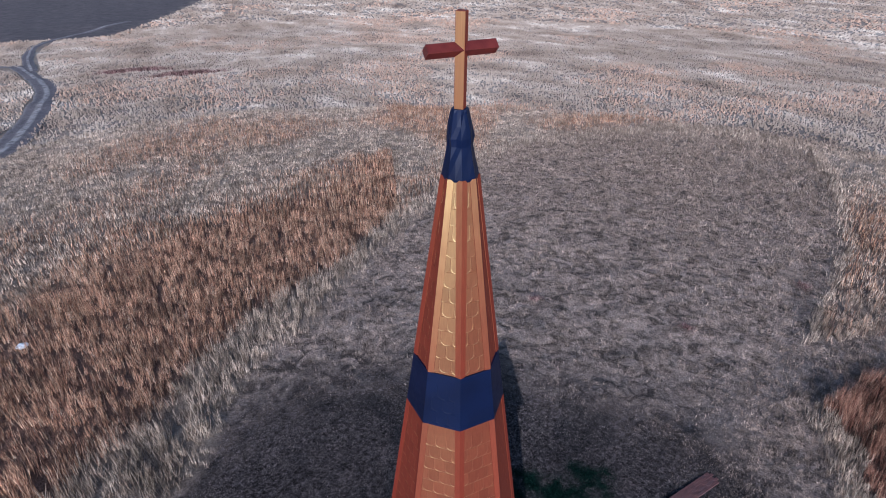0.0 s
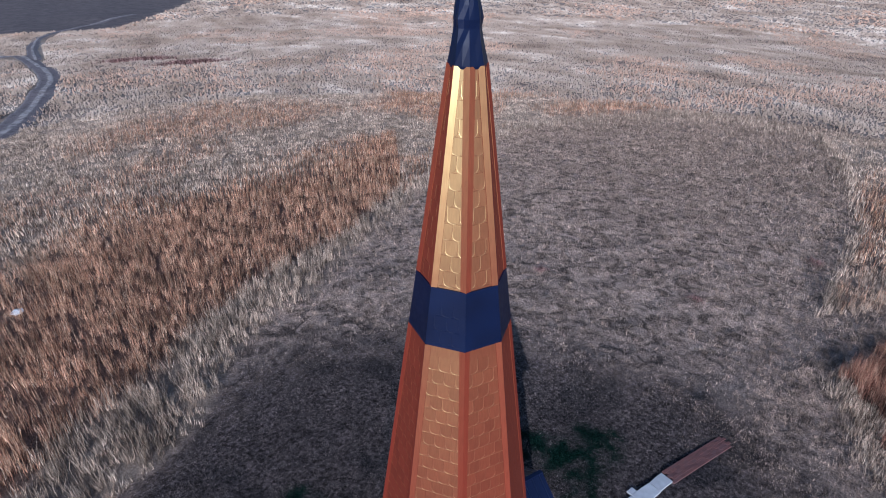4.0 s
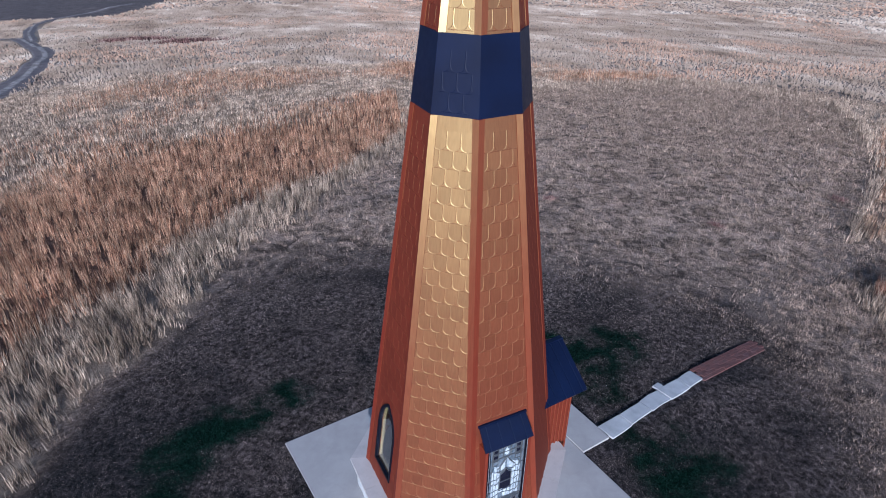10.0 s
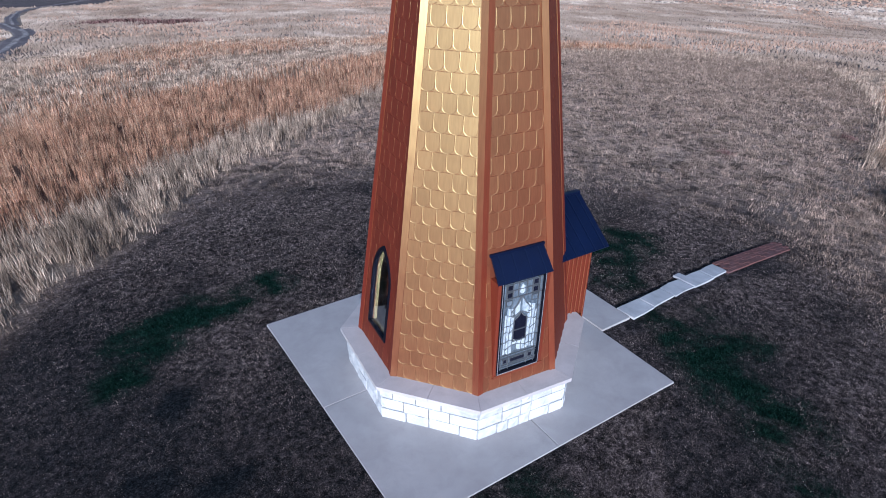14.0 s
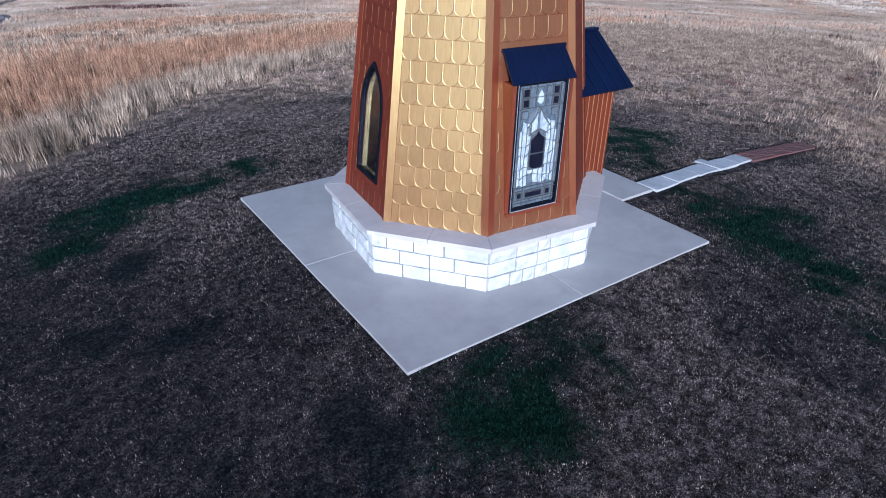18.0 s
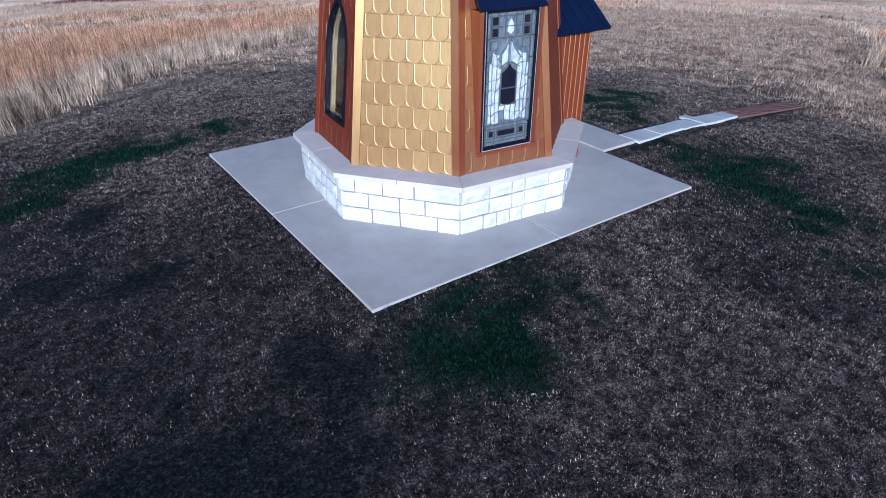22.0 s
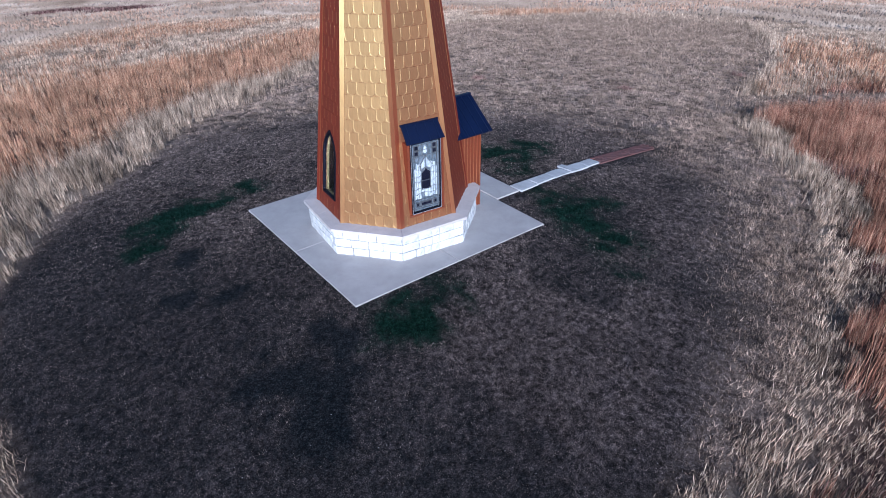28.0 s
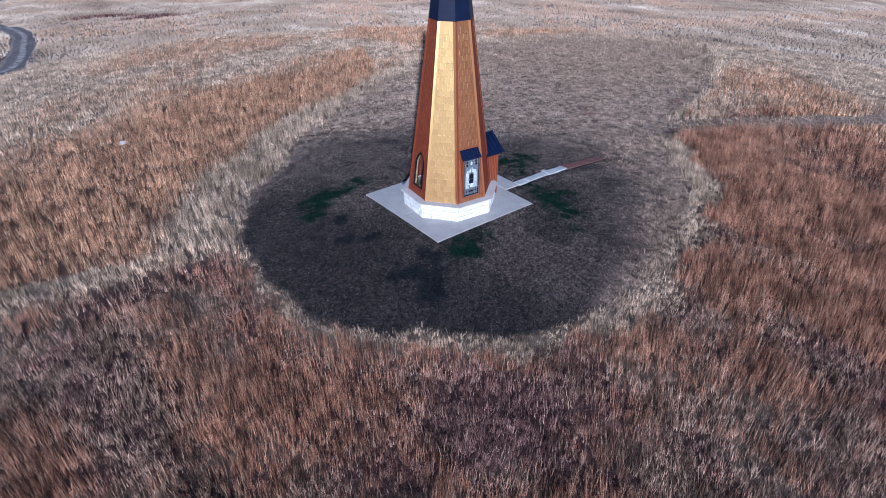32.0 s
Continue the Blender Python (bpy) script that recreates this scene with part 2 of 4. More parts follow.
def lattice(x, y, seed):
    """Smooth value noise in 0..1."""
    xi, yi = np.floor(x), np.floor(y)
    fx, fy = x - xi, y - yi
    fx, fy = fx * fx * (3 - 2 * fx), fy * fy * (3 - 2 * fy)

    def h(a, b):
        s = np.sin(a * 127.1 + b * 311.7 + seed * 74.7) * 43758.5453
        return s - np.floor(s)
    return (h(xi, yi) * (1 - fx) + h(xi + 1, yi) * fx) * (1 - fy) + (h(xi, yi + 1) * (1 - fx) + h(xi + 1, yi + 1) * fx) * fy


def clouds(x, y, size, seed, octaves=3):
    out, amp, total = 0, 1.0, 0
    for o in range(octaves):
        k = 2 ** o / size
        out = out + amp * lattice(x * k + 17.3 * o, y * k - 9.1 * o, seed + o)
        total += amp
        amp *= 0.5
    return out / total


EDGE_DEG = [-180, -155, -135, -97, -65, -34, -7, 4, 13, 19, 26, 33, 48, 56, 63, 69, 75, 83, 97, 110, 122, 153, 180]
EDGE_R = [9.4, 9.5, 8.9, 9.0, 9.3, 10.5, 14.0, 16.5, 23, 44, 68, 72, 58, 46, 32, 25, 20.5, 16.8, 13.6, 10.9, 10.1, 9.6, 9.4]


def smooth(a, b, v):
    t = np.clip((v - a) / (b - a), 0, 1)
    return t * t * (3 - 2 * t)


TRACK = [(13.0, 2.2), (17.0, 2.9), (21, 3.2), (25, 2.6), (30, 1.5), (36, 0.0), (60, -8.0)]
ROAD = [(-60, 176), (-26, 168), (-18, 150), (-13, 116), (-13.5, 92), (-16, 68), (-26, 52)]
ROAD2 = [(-17, 150), (-19.5, 188), (-16, 220), (10, 262)]
GREEN = [(-4.3, 3.95, 0.9), (-3.3, 3.9, 0.8), (-2.5, 4.1, 0.7), (-5.0, 3.2, 0.8), (-5.4, 2.4, 0.5), (-2.05, -3.35, 0.5), (-1.5, -3.4, 0.6), (-0.75, -3.45, 0.6), (-0.6, -3.75, 0.4), (-2.3, -3.7, 0.5), (-1.8, -3.8, 0.5), (-1.5, -4.0, 0.35), (4.0, -0.95, 0.7), (3.8, -1.9, 0.7), (3.9, -2.8, 0.85), (3.6, -3.6, 0.55), (4.2, -3.8, 0.65), (3.0, -4.65, 0.45), (4.6, -2.0, 0.9), (5.0, -1.1, 0.6), (5.2, 2.1, 1.1), (6.3, 2.3, 0.9), (4.4, 0.75, 0.35), (4.2, 3.0, 0.9)]
DARK = [(-3.1, -3.9, 0.5), (-3.25, -4.25, 0.5), (-3.6, -4.2, 0.5), (-4.15, -3.65, 0.55), (-4.6, -2.3, 0.45), (-4.7, -0.85, 0.5), (-5.25, -0.3, 0.6), (-4.5, -3.0, 0.5), (-4.1, -4.15, 0.6), (-4.9, -3.7, 0.6), (-3.5, -2.9, 0.35), (-4.9, 0.9, 0.5), (-4.3, -5.0, 0.6)]


def near_line(x, y, line):
    best = np.full(np.shape(x), 1e9)
    for (ax, ay), (bx, by) in zip(line, line[1:]):
        dx, dy = bx - ax, by - ay
        t = np.clip(((x - ax) * dx + (y - ay) * dy) / (dx * dx + dy * dy), 0, 1)
        best = np.minimum(best, np.hypot(x - ax - t * dx, y - ay - t * dy))
    return best


def lumps(x, y):
    """Small unevenness of the ground: clods on the lawn, tussocks further out."""
    r = np.hypot(x, y)
    bump = (clouds(x, y, 1.1, 61) - 0.5) * (0.05 * smooth(4.2, 6, r) + 0.16 * smooth(8.6, 11.5, r))
    return bump + (clouds(x, y, 14, 71) - 0.5) * 0.02 * np.clip(r - 12, 0, 60)


def zones(x, y):
    """What grows where: short turf, russet bluestem, green turf, bare track, each 0..1; the rest is straw-coloured
    grass. Also where shade between tufts is painted.
    """
    r, a = np.hypot(x, y), np.degrees(np.arctan2(y, x))
    edge = np.interp(a, EDGE_DEG, EDGE_R)
    wob = (clouds(x, y, 2.5, 3) - 0.5) * 1.6 + (clouds(x, y, 9, 5) - 0.5) * 0.12 * np.maximum(0, r - 9)
    out = r - edge + wob
    bare = 1 - smooth(0.9, 1.7, near_line(x, y, TRACK) + (clouds(x, y, 2, 8) - 0.5))
    track = 0.35 * bare
    road = 1 - smooth(1.3, 2.1, np.minimum(near_line(x, y, ROAD), near_line(x, y, ROAD2)))
    blend = 0.35 + 0.16 * np.maximum(0, r - 12)
    turf = np.maximum(1 - smooth(-blend, blend, out), bare)
    ne = smooth(-0.1, 0.9, np.cos(np.radians(a - 50)))
    se = smooth(0.2, 1.0, np.cos(np.radians(a + 30)))
    west = smooth(0.4, 0.95, np.cos(np.radians(a - 125)))
    east = smooth(0.82, 1.0, np.cos(np.radians(a + 2)))
    sw = smooth(0.2, 0.9, np.cos(np.radians(a + 140)))
    lawn = 1 - smooth(0, 1, (r + wob * 0.8 - 8.0 - 0.8 * west + 0.2 * ne + 1.1 * se - 1.5 * east - 0.8 * sw) / (1.3 + 6.4 * ne + 2.1 * se))
    patch = clouds(x, y, 7, 21)
    north = smooth(60, 75, a) * (1 - smooth(150, 172, a))
    band = smooth(2.6, 4.4, out + (patch - 0.5) * 3) * 0.78 * (1 - smooth(15, 25, out + (patch - 0.5) * 8))
    south = (0.18 + 0.40 * smooth(1, 10, x) + 0.5 * smooth(0.40, 0.64, clouds(x, y, 4, 31) + 0.14 * smooth(-6, 12, x + y * 0.3))) * smooth(0.1, 2.2, out) * (1 - 0.75 * smooth(2, 9, a))
    far = 0.6 * smooth(0.48, 0.74, clouds(x * 0.45 + y * 0.30, y * 0.55 - x * 0.5, 16, 41))
    far = np.maximum(far, (1 - smooth(0, 9, np.abs((y - 46) - 0.05 * (x - 40)))) * smooth(34, 44, x) * 0.65)
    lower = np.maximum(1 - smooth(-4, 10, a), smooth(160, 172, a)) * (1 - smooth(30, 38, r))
    # shade between tall tufts near the knoll, painted into the ground colour
    gap_shade = (0.3 + 0.3 * lower) * (1 - smooth(28, 44, r)) * smooth(0.0, 1.2, out) * (1 - turf)
    russet = np.where(north > 0.5, np.maximum(band, far * 0.7 * smooth(16, 26, out)), np.where(r < 38, south, far * 0.8)) * (1 - turf)
    green = np.zeros(np.shape(x))
    ragged = clouds(x, y, 0.8, 51, 4) - 0.5
    for gx, gy, gr in GREEN:
        green = np.maximum(green, 1 - smooth(gr * 0.45, gr * 1.35, np.hypot(x - gx, y - gy) + ragged * 1.35))
    field = smooth(0, 6, (y - 222) + 0.30 * (x + 17) - 2.6 * np.maximum(0, x - 1))
    field = field * smooth(205, 218, y)
    scrub = lower * smooth(0.2, 2.0, out) * smooth(0.42, 0.54, clouds(x, y, 2.4, 131, 4) + 0.05 * smooth(4, -8, x))
    # the same painted shade among the short tufts along the near rim
    gap_shade = np.maximum(gap_shade, 0.5 * lower * (1 - lawn) * (1 - smooth(0.6, 1.6, out)) * (1 - smooth(-45, -20, np.where(a > 150, -180, a))))
    far_off = smooth(48, 78, r) * (1 - road) * (1 - field)
    soil = 0.5 * smooth(0.50, 0.64, clouds(x, y, 2.2, 57))
    side = x + 0.35 * y + (clouds(x, y, 1.8, 59) - 0.5) * 2.2
    soil = np.maximum(soil, 0.62 * (1 - smooth(-4.8, -2.4, side)) * (1 - smooth(4.5, 8.0, y)))
    for gx, gy, gr in DARK:
        soil = np.maximum(soil, 0.9 - 0.9 * smooth(gr * 0.4, gr * 1.4, np.hypot(x - gx, y - gy) - ragged * 1.5))
    return dict(soil=soil * lawn, gap_shade=gap_shade, far=far_off, turf=turf, lawn=lawn * turf, russet=russet * (1 - track), green=green * turf * (0.35 + 0.65 * smooth(0.35, 0.55, clouds(x, y, 0.35, 53, 3))), track=track * (1 - road), road=road, field=field, scrub=scrub * (1 - turf), out=out, r=r, a=a)


# ---- ground ----
def make_ground():
    segs = 420
    radii = [0.0]
    r = 0.6
    while r < 3200:
        radii.append(r)
        r += max(0.30, 0.022 * r) if r < 400 else 0.12 * r
    ang = np.linspace(0, 2 * np.pi, segs, endpoint=False)
    rr, aa = np.meshgrid(np.array(radii[1:]), ang, indexing="ij")
    x, y = np.r_[0, (rr * np.cos(aa)).ravel()], np.r_[0, (rr * np.sin(aa)).ravel()]
    z = ground_z(x, y)
    r = np.hypot(x, y)
    z = z + lumps(x, y)
    zs = zones(x, y)
    z = z - 0.06 * zs["track"] * smooth(10, 14, r)
    me = bpy.data.meshes.new("ground")
    rows = len(radii) - 1
    faces = [(0, 1 + i, 1 + (i + 1) % segs) for i in range(segs)]
    for j in range(rows - 1):
        a, b = 1 + j * segs, 1 + (j + 1) * segs
        faces += [(a + i, b + i, b + (i + 1) % segs, a + (i + 1) % segs) for i in range(segs)]
    me.from_pydata(np.c_[x, y, z].tolist(), [], faces)
    for key in ("turf", "lawn", "russet", "green", "track", "field", "soil", "scrub", "gap_shade", "far"):
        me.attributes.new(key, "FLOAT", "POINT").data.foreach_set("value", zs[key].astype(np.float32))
    me.polygons.foreach_set("use_smooth", [True] * len(me.polygons))
    k = Mat("prairie_ground", 0.95, 0, 0.06)
    fine, mid, big = k.noise(14, 6, 0.7), k.noise(2.2, 5, 0.65), k.noise(0.22, 5, 0.6)
    streak = k.noise(1.2, 5, 0.65, stretch=(0.35, 0.9, 1))
    straw = k.mix(0.5, k.ramp(fine, [(0.3, (0.10, 0.072, 0.054)), (0.5, (0.33, 0.255, 0.19)), (0.72, (0.66, 0.54, 0.42))]), k.ramp(streak, [(0.3, (0.15, 0.11, 0.085)), (0.55, (0.38, 0.295, 0.225)), (0.75, (0.68, 0.56, 0.44))]))
    rus = k.ramp(fine, [(0.3, (0.05, 0.024, 0.018)), (0.5, (0.18, 0.088, 0.058)), (0.75, (0.40, 0.22, 0.145))])
    clod = k.ramp(k.noise(1.3, 4, 0.65, dist=1.2), [(0.36, 0.35), (0.5, 0.95), (0.62, 1.5)])
    grit = k.noise(34, 5, 0.75)
    short = k.mix(1.0, k.ramp(fine, [(0.3, (0.08, 0.057, 0.044)), (0.5, (0.36, 0.265, 0.205)), (0.72, (0.70, 0.55, 0.435))]), clod, "MULTIPLY")
    crumb = k.noise(75, 3, 0.75)
    mown = k.mix(0.25, k.ramp(k.mix(0.45, crumb, grit), [(0.42, (0.001, 0.001, 0.003)), (0.49, (0.032, 0.028, 0.031)), (0.57, (0.178, 0.147, 0.140)), (0.64, (0.39, 0.325, 0.30))]), k.ramp(mid, [(0.35, (0.016, 0.012, 0.011)), (0.65, (0.10, 0.073, 0.060))]))
    mown = k.mix(1.0, mown, k.ramp(k.noise(4.5, 5, 0.7), [(0.36, 0.45), (0.5, 0.95), (0.64, 1.5)]), "MULTIPLY")
    tuft = k.noise(9.5, 3, 0.6, dist=0.4)
    mown = k.mix(1.0, mown, k.ramp(tuft, [(0.36, 0.42), (0.5, 0.92), (0.64, 1.6)]), "MULTIPLY")
    grass = k.ramp(k.mix(0.5, crumb, fine), [(0.42, (0.001, 0.003, 0.003)), (0.52, (0.003, 0.016, 0.010)), (0.62, (0.022, 0.050, 0.030))])
    dirt = k.mix(0.5, k.ramp(fine, [(0.3, (0.12, 0.088, 0.070)), (0.7, (0.40, 0.30, 0.24))]), k.ramp(mid, [(0.3, (0.18, 0.145, 0.125)), (0.7, (0.40, 0.33, 0.285))]))
    plough = k.ramp(streak, [(0.3, (0.09, 0.076, 0.074)), (0.7, (0.19, 0.157, 0.150))])
    c = k.mix(k.attr("russet"), straw, rus)
    c = k.mix(k.attr("scrub"), c, k.ramp(fine, [(0.3, (0.030, 0.014, 0.016)), (0.5, (0.115, 0.058, 0.060)), (0.75, (0.30, 0.19, 0.165))]))
    c = k.mix(k.attr("turf"), c, short)
    # dark brown painted as shade in the gaps between tufts
    c = k.mix(k.attr("gap_shade"), c, k.ramp(fine, [(0.35, (0.010, 0.007, 0.007)), (0.55, (0.045, 0.030, 0.026)), (0.75, (0.14, 0.095, 0.075))]))
    c = k.mix(k.attr("lawn"), c, mown)
    c = k.mix(k.attr("soil"), c, k.ramp(k.mix(0.6, fine, grit), [(0.44, (0.001, 0.002, 0.004)), (0.53, (0.007, 0.011, 0.014)), (0.63, (0.06, 0.058, 0.060))]))
    c = k.mix(k.attr("green"), c, grass)
    drift = k.noise(0.10, 6, 0.62, stretch=(1.0, 0.55, 1))
    c = k.mix(k.attr("far"), c, k.ramp(drift, [(0.32, (0.26, 0.19, 0.145)), (0.5, (0.41, 0.32, 0.25)), (0.68, (0.58, 0.48, 0.39))]))
    c = k.mix(k.attr("track"), c, dirt)
    c = k.mix(k.attr("field"), c, plough)
    c = k.mix(0.55, c, k.ramp(big, [(0.3, 0.72), (0.7, 1.15)]), "MULTIPLY")
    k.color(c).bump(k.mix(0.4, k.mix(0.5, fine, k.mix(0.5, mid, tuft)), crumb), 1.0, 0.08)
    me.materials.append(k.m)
    return tagged(new("ground", me), "dormant brown prairie sloping away on every side", "ground", kind="structure")


make_ground()


def make_road(line, half_w, name):
    """A worn two-rut dirt road laid over the slope."""
    pts = []
    p = [line[0]] + line + [line[-1]]
    for a, b, c, d in zip(p, p[1:], p[2:], p[3:]):
        for t in np.arange(0, 1, 0.05):
            pts.append([0.5 * (2 * b[j] + (c[j] - a[j]) * t + (2 * a[j] - 5 * b[j] + 4 * c[j] - d[j]) * t * t + (3 * b[j] - a[j] - 3 * c[j] + d[j]) * t ** 3) for j in (0, 1)])
    pts = np.array(pts)
    d = np.gradient(pts, axis=0)
    d /= np.linalg.norm(d, axis=1)[:, None]
    cols = np.linspace(-1, 1, 9)
    wob = 1 + 0.35 * (clouds(pts[:, 0], pts[:, 1], 6, 151) - 0.5)
    x = pts[:, :1] - d[:, 1:] * cols * half_w * wob[:, None]
    y = pts[:, 1:] + d[:, :1] * cols * half_w * wob[:, None]
    z = ground_z(x, y) + lumps(x, y) + 0.16 - 0.10 * np.abs(cols) ** 4 - 0.05 * np.exp(-((np.abs(cols) - 0.5) / 0.16) ** 2)
    n = len(cols)
    me = bpy.data.meshes.new(name)
    me.from_pydata(np.c_[x.ravel(), y.ravel(), z.ravel()].tolist(), [], [(i * n + j, i * n + j + 1, (i + 1) * n + j + 1, (i + 1) * n + j) for i in range(len(pts) - 1) for j in range(n - 1)])
    me.attributes.new("across", "FLOAT", "POINT").data.foreach_set("value", np.tile(np.abs(cols), len(pts)).astype(np.float32))
    me.polygons.foreach_set("use_smooth", [True] * len(me.polygons))
    k = Mat("rutted_dirt", 0.9, 0, 0.2)
    soil = k.ramp(k.noise(1.4, 6, 0.7), [(0.3, (0.10, 0.082, 0.082)), (0.7, (0.24, 0.20, 0.195))])
    crown = k.ramp(k.noise(0.8, 5, 0.7), [(0.35, (0.18, 0.15, 0.14)), (0.6, (0.50, 0.44, 0.40))])
    k.color(k.mix(k.ramp(k.attr("across"), [(0.0, 1.0), (0.16, 0.9), (0.3, 0.0), (0.75, 0.0), (1.0, 0.55)]), soil, crown))
    me.materials.append(k.bump(k.noise(3, 5, 0.7), 0.6, 0.1).m)
    return tagged(new(name, me), "worn dirt track curving over the far slope", "road", kind="structure")


make_road(ROAD, 1.75, "road")
make_road(ROAD2, 1.3, "road_branch")
RNG = np.random.default_rng(7)


def blades(name, x, y, height, width, lean, material, label, category="grass", comb=np.pi):
    """One sheet of grass: a thin, leaning, tapering blade at every place given."""
    n = len(x)
    z = ground_z(x, y) - 0.02
    z = z + lumps(x, y)
    a = radians(325) + RNG.uniform(-comb, comb, n)
    gust = 2 * np.pi * clouds(x, y, 3.0, 81)
    ox, oy = np.cos(a) * width / 2, np.sin(a) * width / 2
    la = np.where(RNG.uniform(0, 1, n) < 0.35, gust, RNG.uniform(0, 2 * np.pi, n))
    tilt = lean * RNG.uniform(0.2, 1.3, n)
    tx, ty, tz = x + np.cos(la) * np.sin(tilt) * height, y + np.sin(la) * np.sin(tilt) * height, z + np.cos(tilt) * height
    co = np.empty((n, 3, 3), np.float32)
    co[:, 0] = np.c_[x - ox, y - oy, z]
    co[:, 1] = np.c_[x + ox, y + oy, z]
    co[:, 2] = np.c_[tx, ty, tz]
    me = bpy.data.meshes.new(name)
    me.vertices.add(3 * n)
    me.vertices.foreach_set("co", co.ravel())
    me.loops.add(3 * n)
    me.loops.foreach_set("vertex_index", np.arange(3 * n, dtype=np.int32))
    me.polygons.add(n)
    me.polygons.foreach_set("loop_start", np.arange(0, 3 * n, 3, dtype=np.int32))
    me.update(calc_edges=True)
    me.materials.append(material)
    return tagged(new(name, me), label, category, kind="stuff")


def grass_mat(name, stops, patch, clods=False, spec=0.08):
    k = Mat(name, 0.85, 0, spec)
    c = k.ramp(k.island(), stops)
    c = k.mix(0.8, c, k.ramp(k.noise(0.45, 4, 0.6), patch), "MULTIPLY")
    spot = [(0.38, 0.68), (0.5, 0.96), (0.62, 1.22)] if clods == "tall" else [(0.38, 0.5), (0.5, 0.95), (0.62, 1.3)]
    c = k.mix(0.9, c, k.ramp(k.noise(3.2, 5, 0.75), spot), "MULTIPLY")
    if clods == "tall":
        c = k.mix(1.0, c, k.ramp(k.noise(0.9, 4, 0.65, dist=0.8), [(0.40, 0.6), (0.5, 1.0), (0.60, 1.3)]), "MULTIPLY")
    elif clods == "clods":
        c = k.mix(1.0, c, k.ramp(k.noise(9.5, 3, 0.6, dist=0.4), [(0.36, 0.42), (0.5, 0.92), (0.64, 1.6)]), "MULTIPLY")
    elif clods:
        c = k.mix(1.0, c, k.ramp(k.noise(1.3, 4, 0.65, dist=1.2), [(0.36, 0.5), (0.5, 0.95), (0.62, 1.35)]), "MULTIPLY")
    return k.color(c).m


def scatter(count, r0, r1, a0, a1, clump=1, spread=0.12):
    """Random places in a stretch of the plan, in clumps."""
    m = count // clump
    r = np.sqrt(RNG.uniform(r0 * r0, r1 * r1, m))
    a = np.radians(RNG.uniform(a0, a1, m))
    x, y = np.repeat(r * np.cos(a), clump), np.repeat(r * np.sin(a), clump)
    return x + RNG.normal(0, spread, len(x)), y + RNG.normal(0, spread, len(x))


M_RUSSET = grass_mat("russet_bluestem", [(0, (0.10, 0.042, 0.032)), (0.4, (0.37, 0.188, 0.112)), (0.75, (0.56, 0.328, 0.198)), (1, (0.72, 0.51, 0.335))], [(0.34, 0.6), (0.66, 1.2)], "tall")
M_RUSSET_LOW = grass_mat("dark_russet_bluestem", [(0, (0.07, 0.025, 0.020)), (0.4, (0.275, 0.124, 0.080)), (0.75, (0.43, 0.228, 0.146)), (1, (0.60, 0.41, 0.285))], [(0.34, 0.65), (0.66, 1.2)], "tall")
M_STRAW = grass_mat("straw_grass", [(0, (0.20, 0.138, 0.098)), (0.5, (0.45, 0.335, 0.245)), (0.85, (0.62, 0.485, 0.365)), (1, (0.76, 0.62, 0.48))], [(0.34, 0.62), (0.66, 1.2)], "tall")
M_TAN = grass_mat("tan_grass", [(0, (0.09, 0.057, 0.046)), (0.5, (0.27, 0.180, 0.137)), (0.85, (0.42, 0.30, 0.235)), (1, (0.58, 0.44, 0.35))], [(0.34, 0.62), (0.66, 1.2)], "tall")
M_BRUSH = grass_mat("brown_weeds", [(0, (0.035, 0.018, 0.018)), (0.5, (0.18, 0.094, 0.088)), (0.85, (0.36, 0.22, 0.19)), (1, (0.56, 0.42, 0.35))], [(0.3, 0.6), (0.7, 1.2)], "tall")
M_SHORT = grass_mat("short_dry_grass", [(0, (0.165, 0.118, 0.090)), (0.5, (0.345, 0.252, 0.190)), (0.85, (0.46, 0.345, 0.262)), (1, (0.56, 0.44, 0.34))], [(0.3, 0.7), (0.7, 1.15)], True)
k = Mat("far_prairie_grass", 0.9, 0, 0.1)
drift = k.noise(0.10, 6, 0.62, stretch=(1.0, 0.55, 1))
k.color(k.mix(0.12, k.ramp(drift, [(0.32, (0.15, 0.107, 0.082)), (0.45, (0.245, 0.187, 0.142)), (0.56, (0.315, 0.25, 0.198)), (0.68, (0.52, 0.44, 0.36))]), k.ramp(k.island(), [(0, (0.18, 0.135, 0.102)), (1, (0.37, 0.30, 0.238))])))
M_FAR = k.m
k = Mat("far_russet_grass", 0.9, 0, 0.1)
k.color(k.ramp(k.island(), [(0, (0.24, 0.145, 0.10)), (1, (0.46, 0.315, 0.225))]))
M_FAR_RUSSET = k.m
M_MOWN = grass_mat("mown_brown_turf", [(0, (0.004, 0.005, 0.010)), (0.3, (0.125, 0.101, 0.090)), (0.65, (0.30, 0.240, 0.210)), (0.93, (0.35, 0.285, 0.25)), (1, (0.40, 0.34, 0.31))], [(0.34, 0.6), (0.66, 1.25)], "clods", spec=0.02)
M_SOIL = grass_mat("dark_thin_turf", [(0, (0.002, 0.003, 0.006)), (0.6, (0.014, 0.023, 0.028)), (0.93, (0.07, 0.076, 0.080)), (1, (0.20, 0.185, 0.18))], [(0.34, 0.5), (0.66, 1.25)], "clods", spec=0.03)
M_GREEN = grass_mat("green_turf", [(0, (0.002, 0.006, 0.006)), (0.6, (0.007, 0.027, 0.019)), (1, (0.034, 0.076, 0.053))], [(0.3, 0.7), (0.7, 1.15)], spec=0.05)

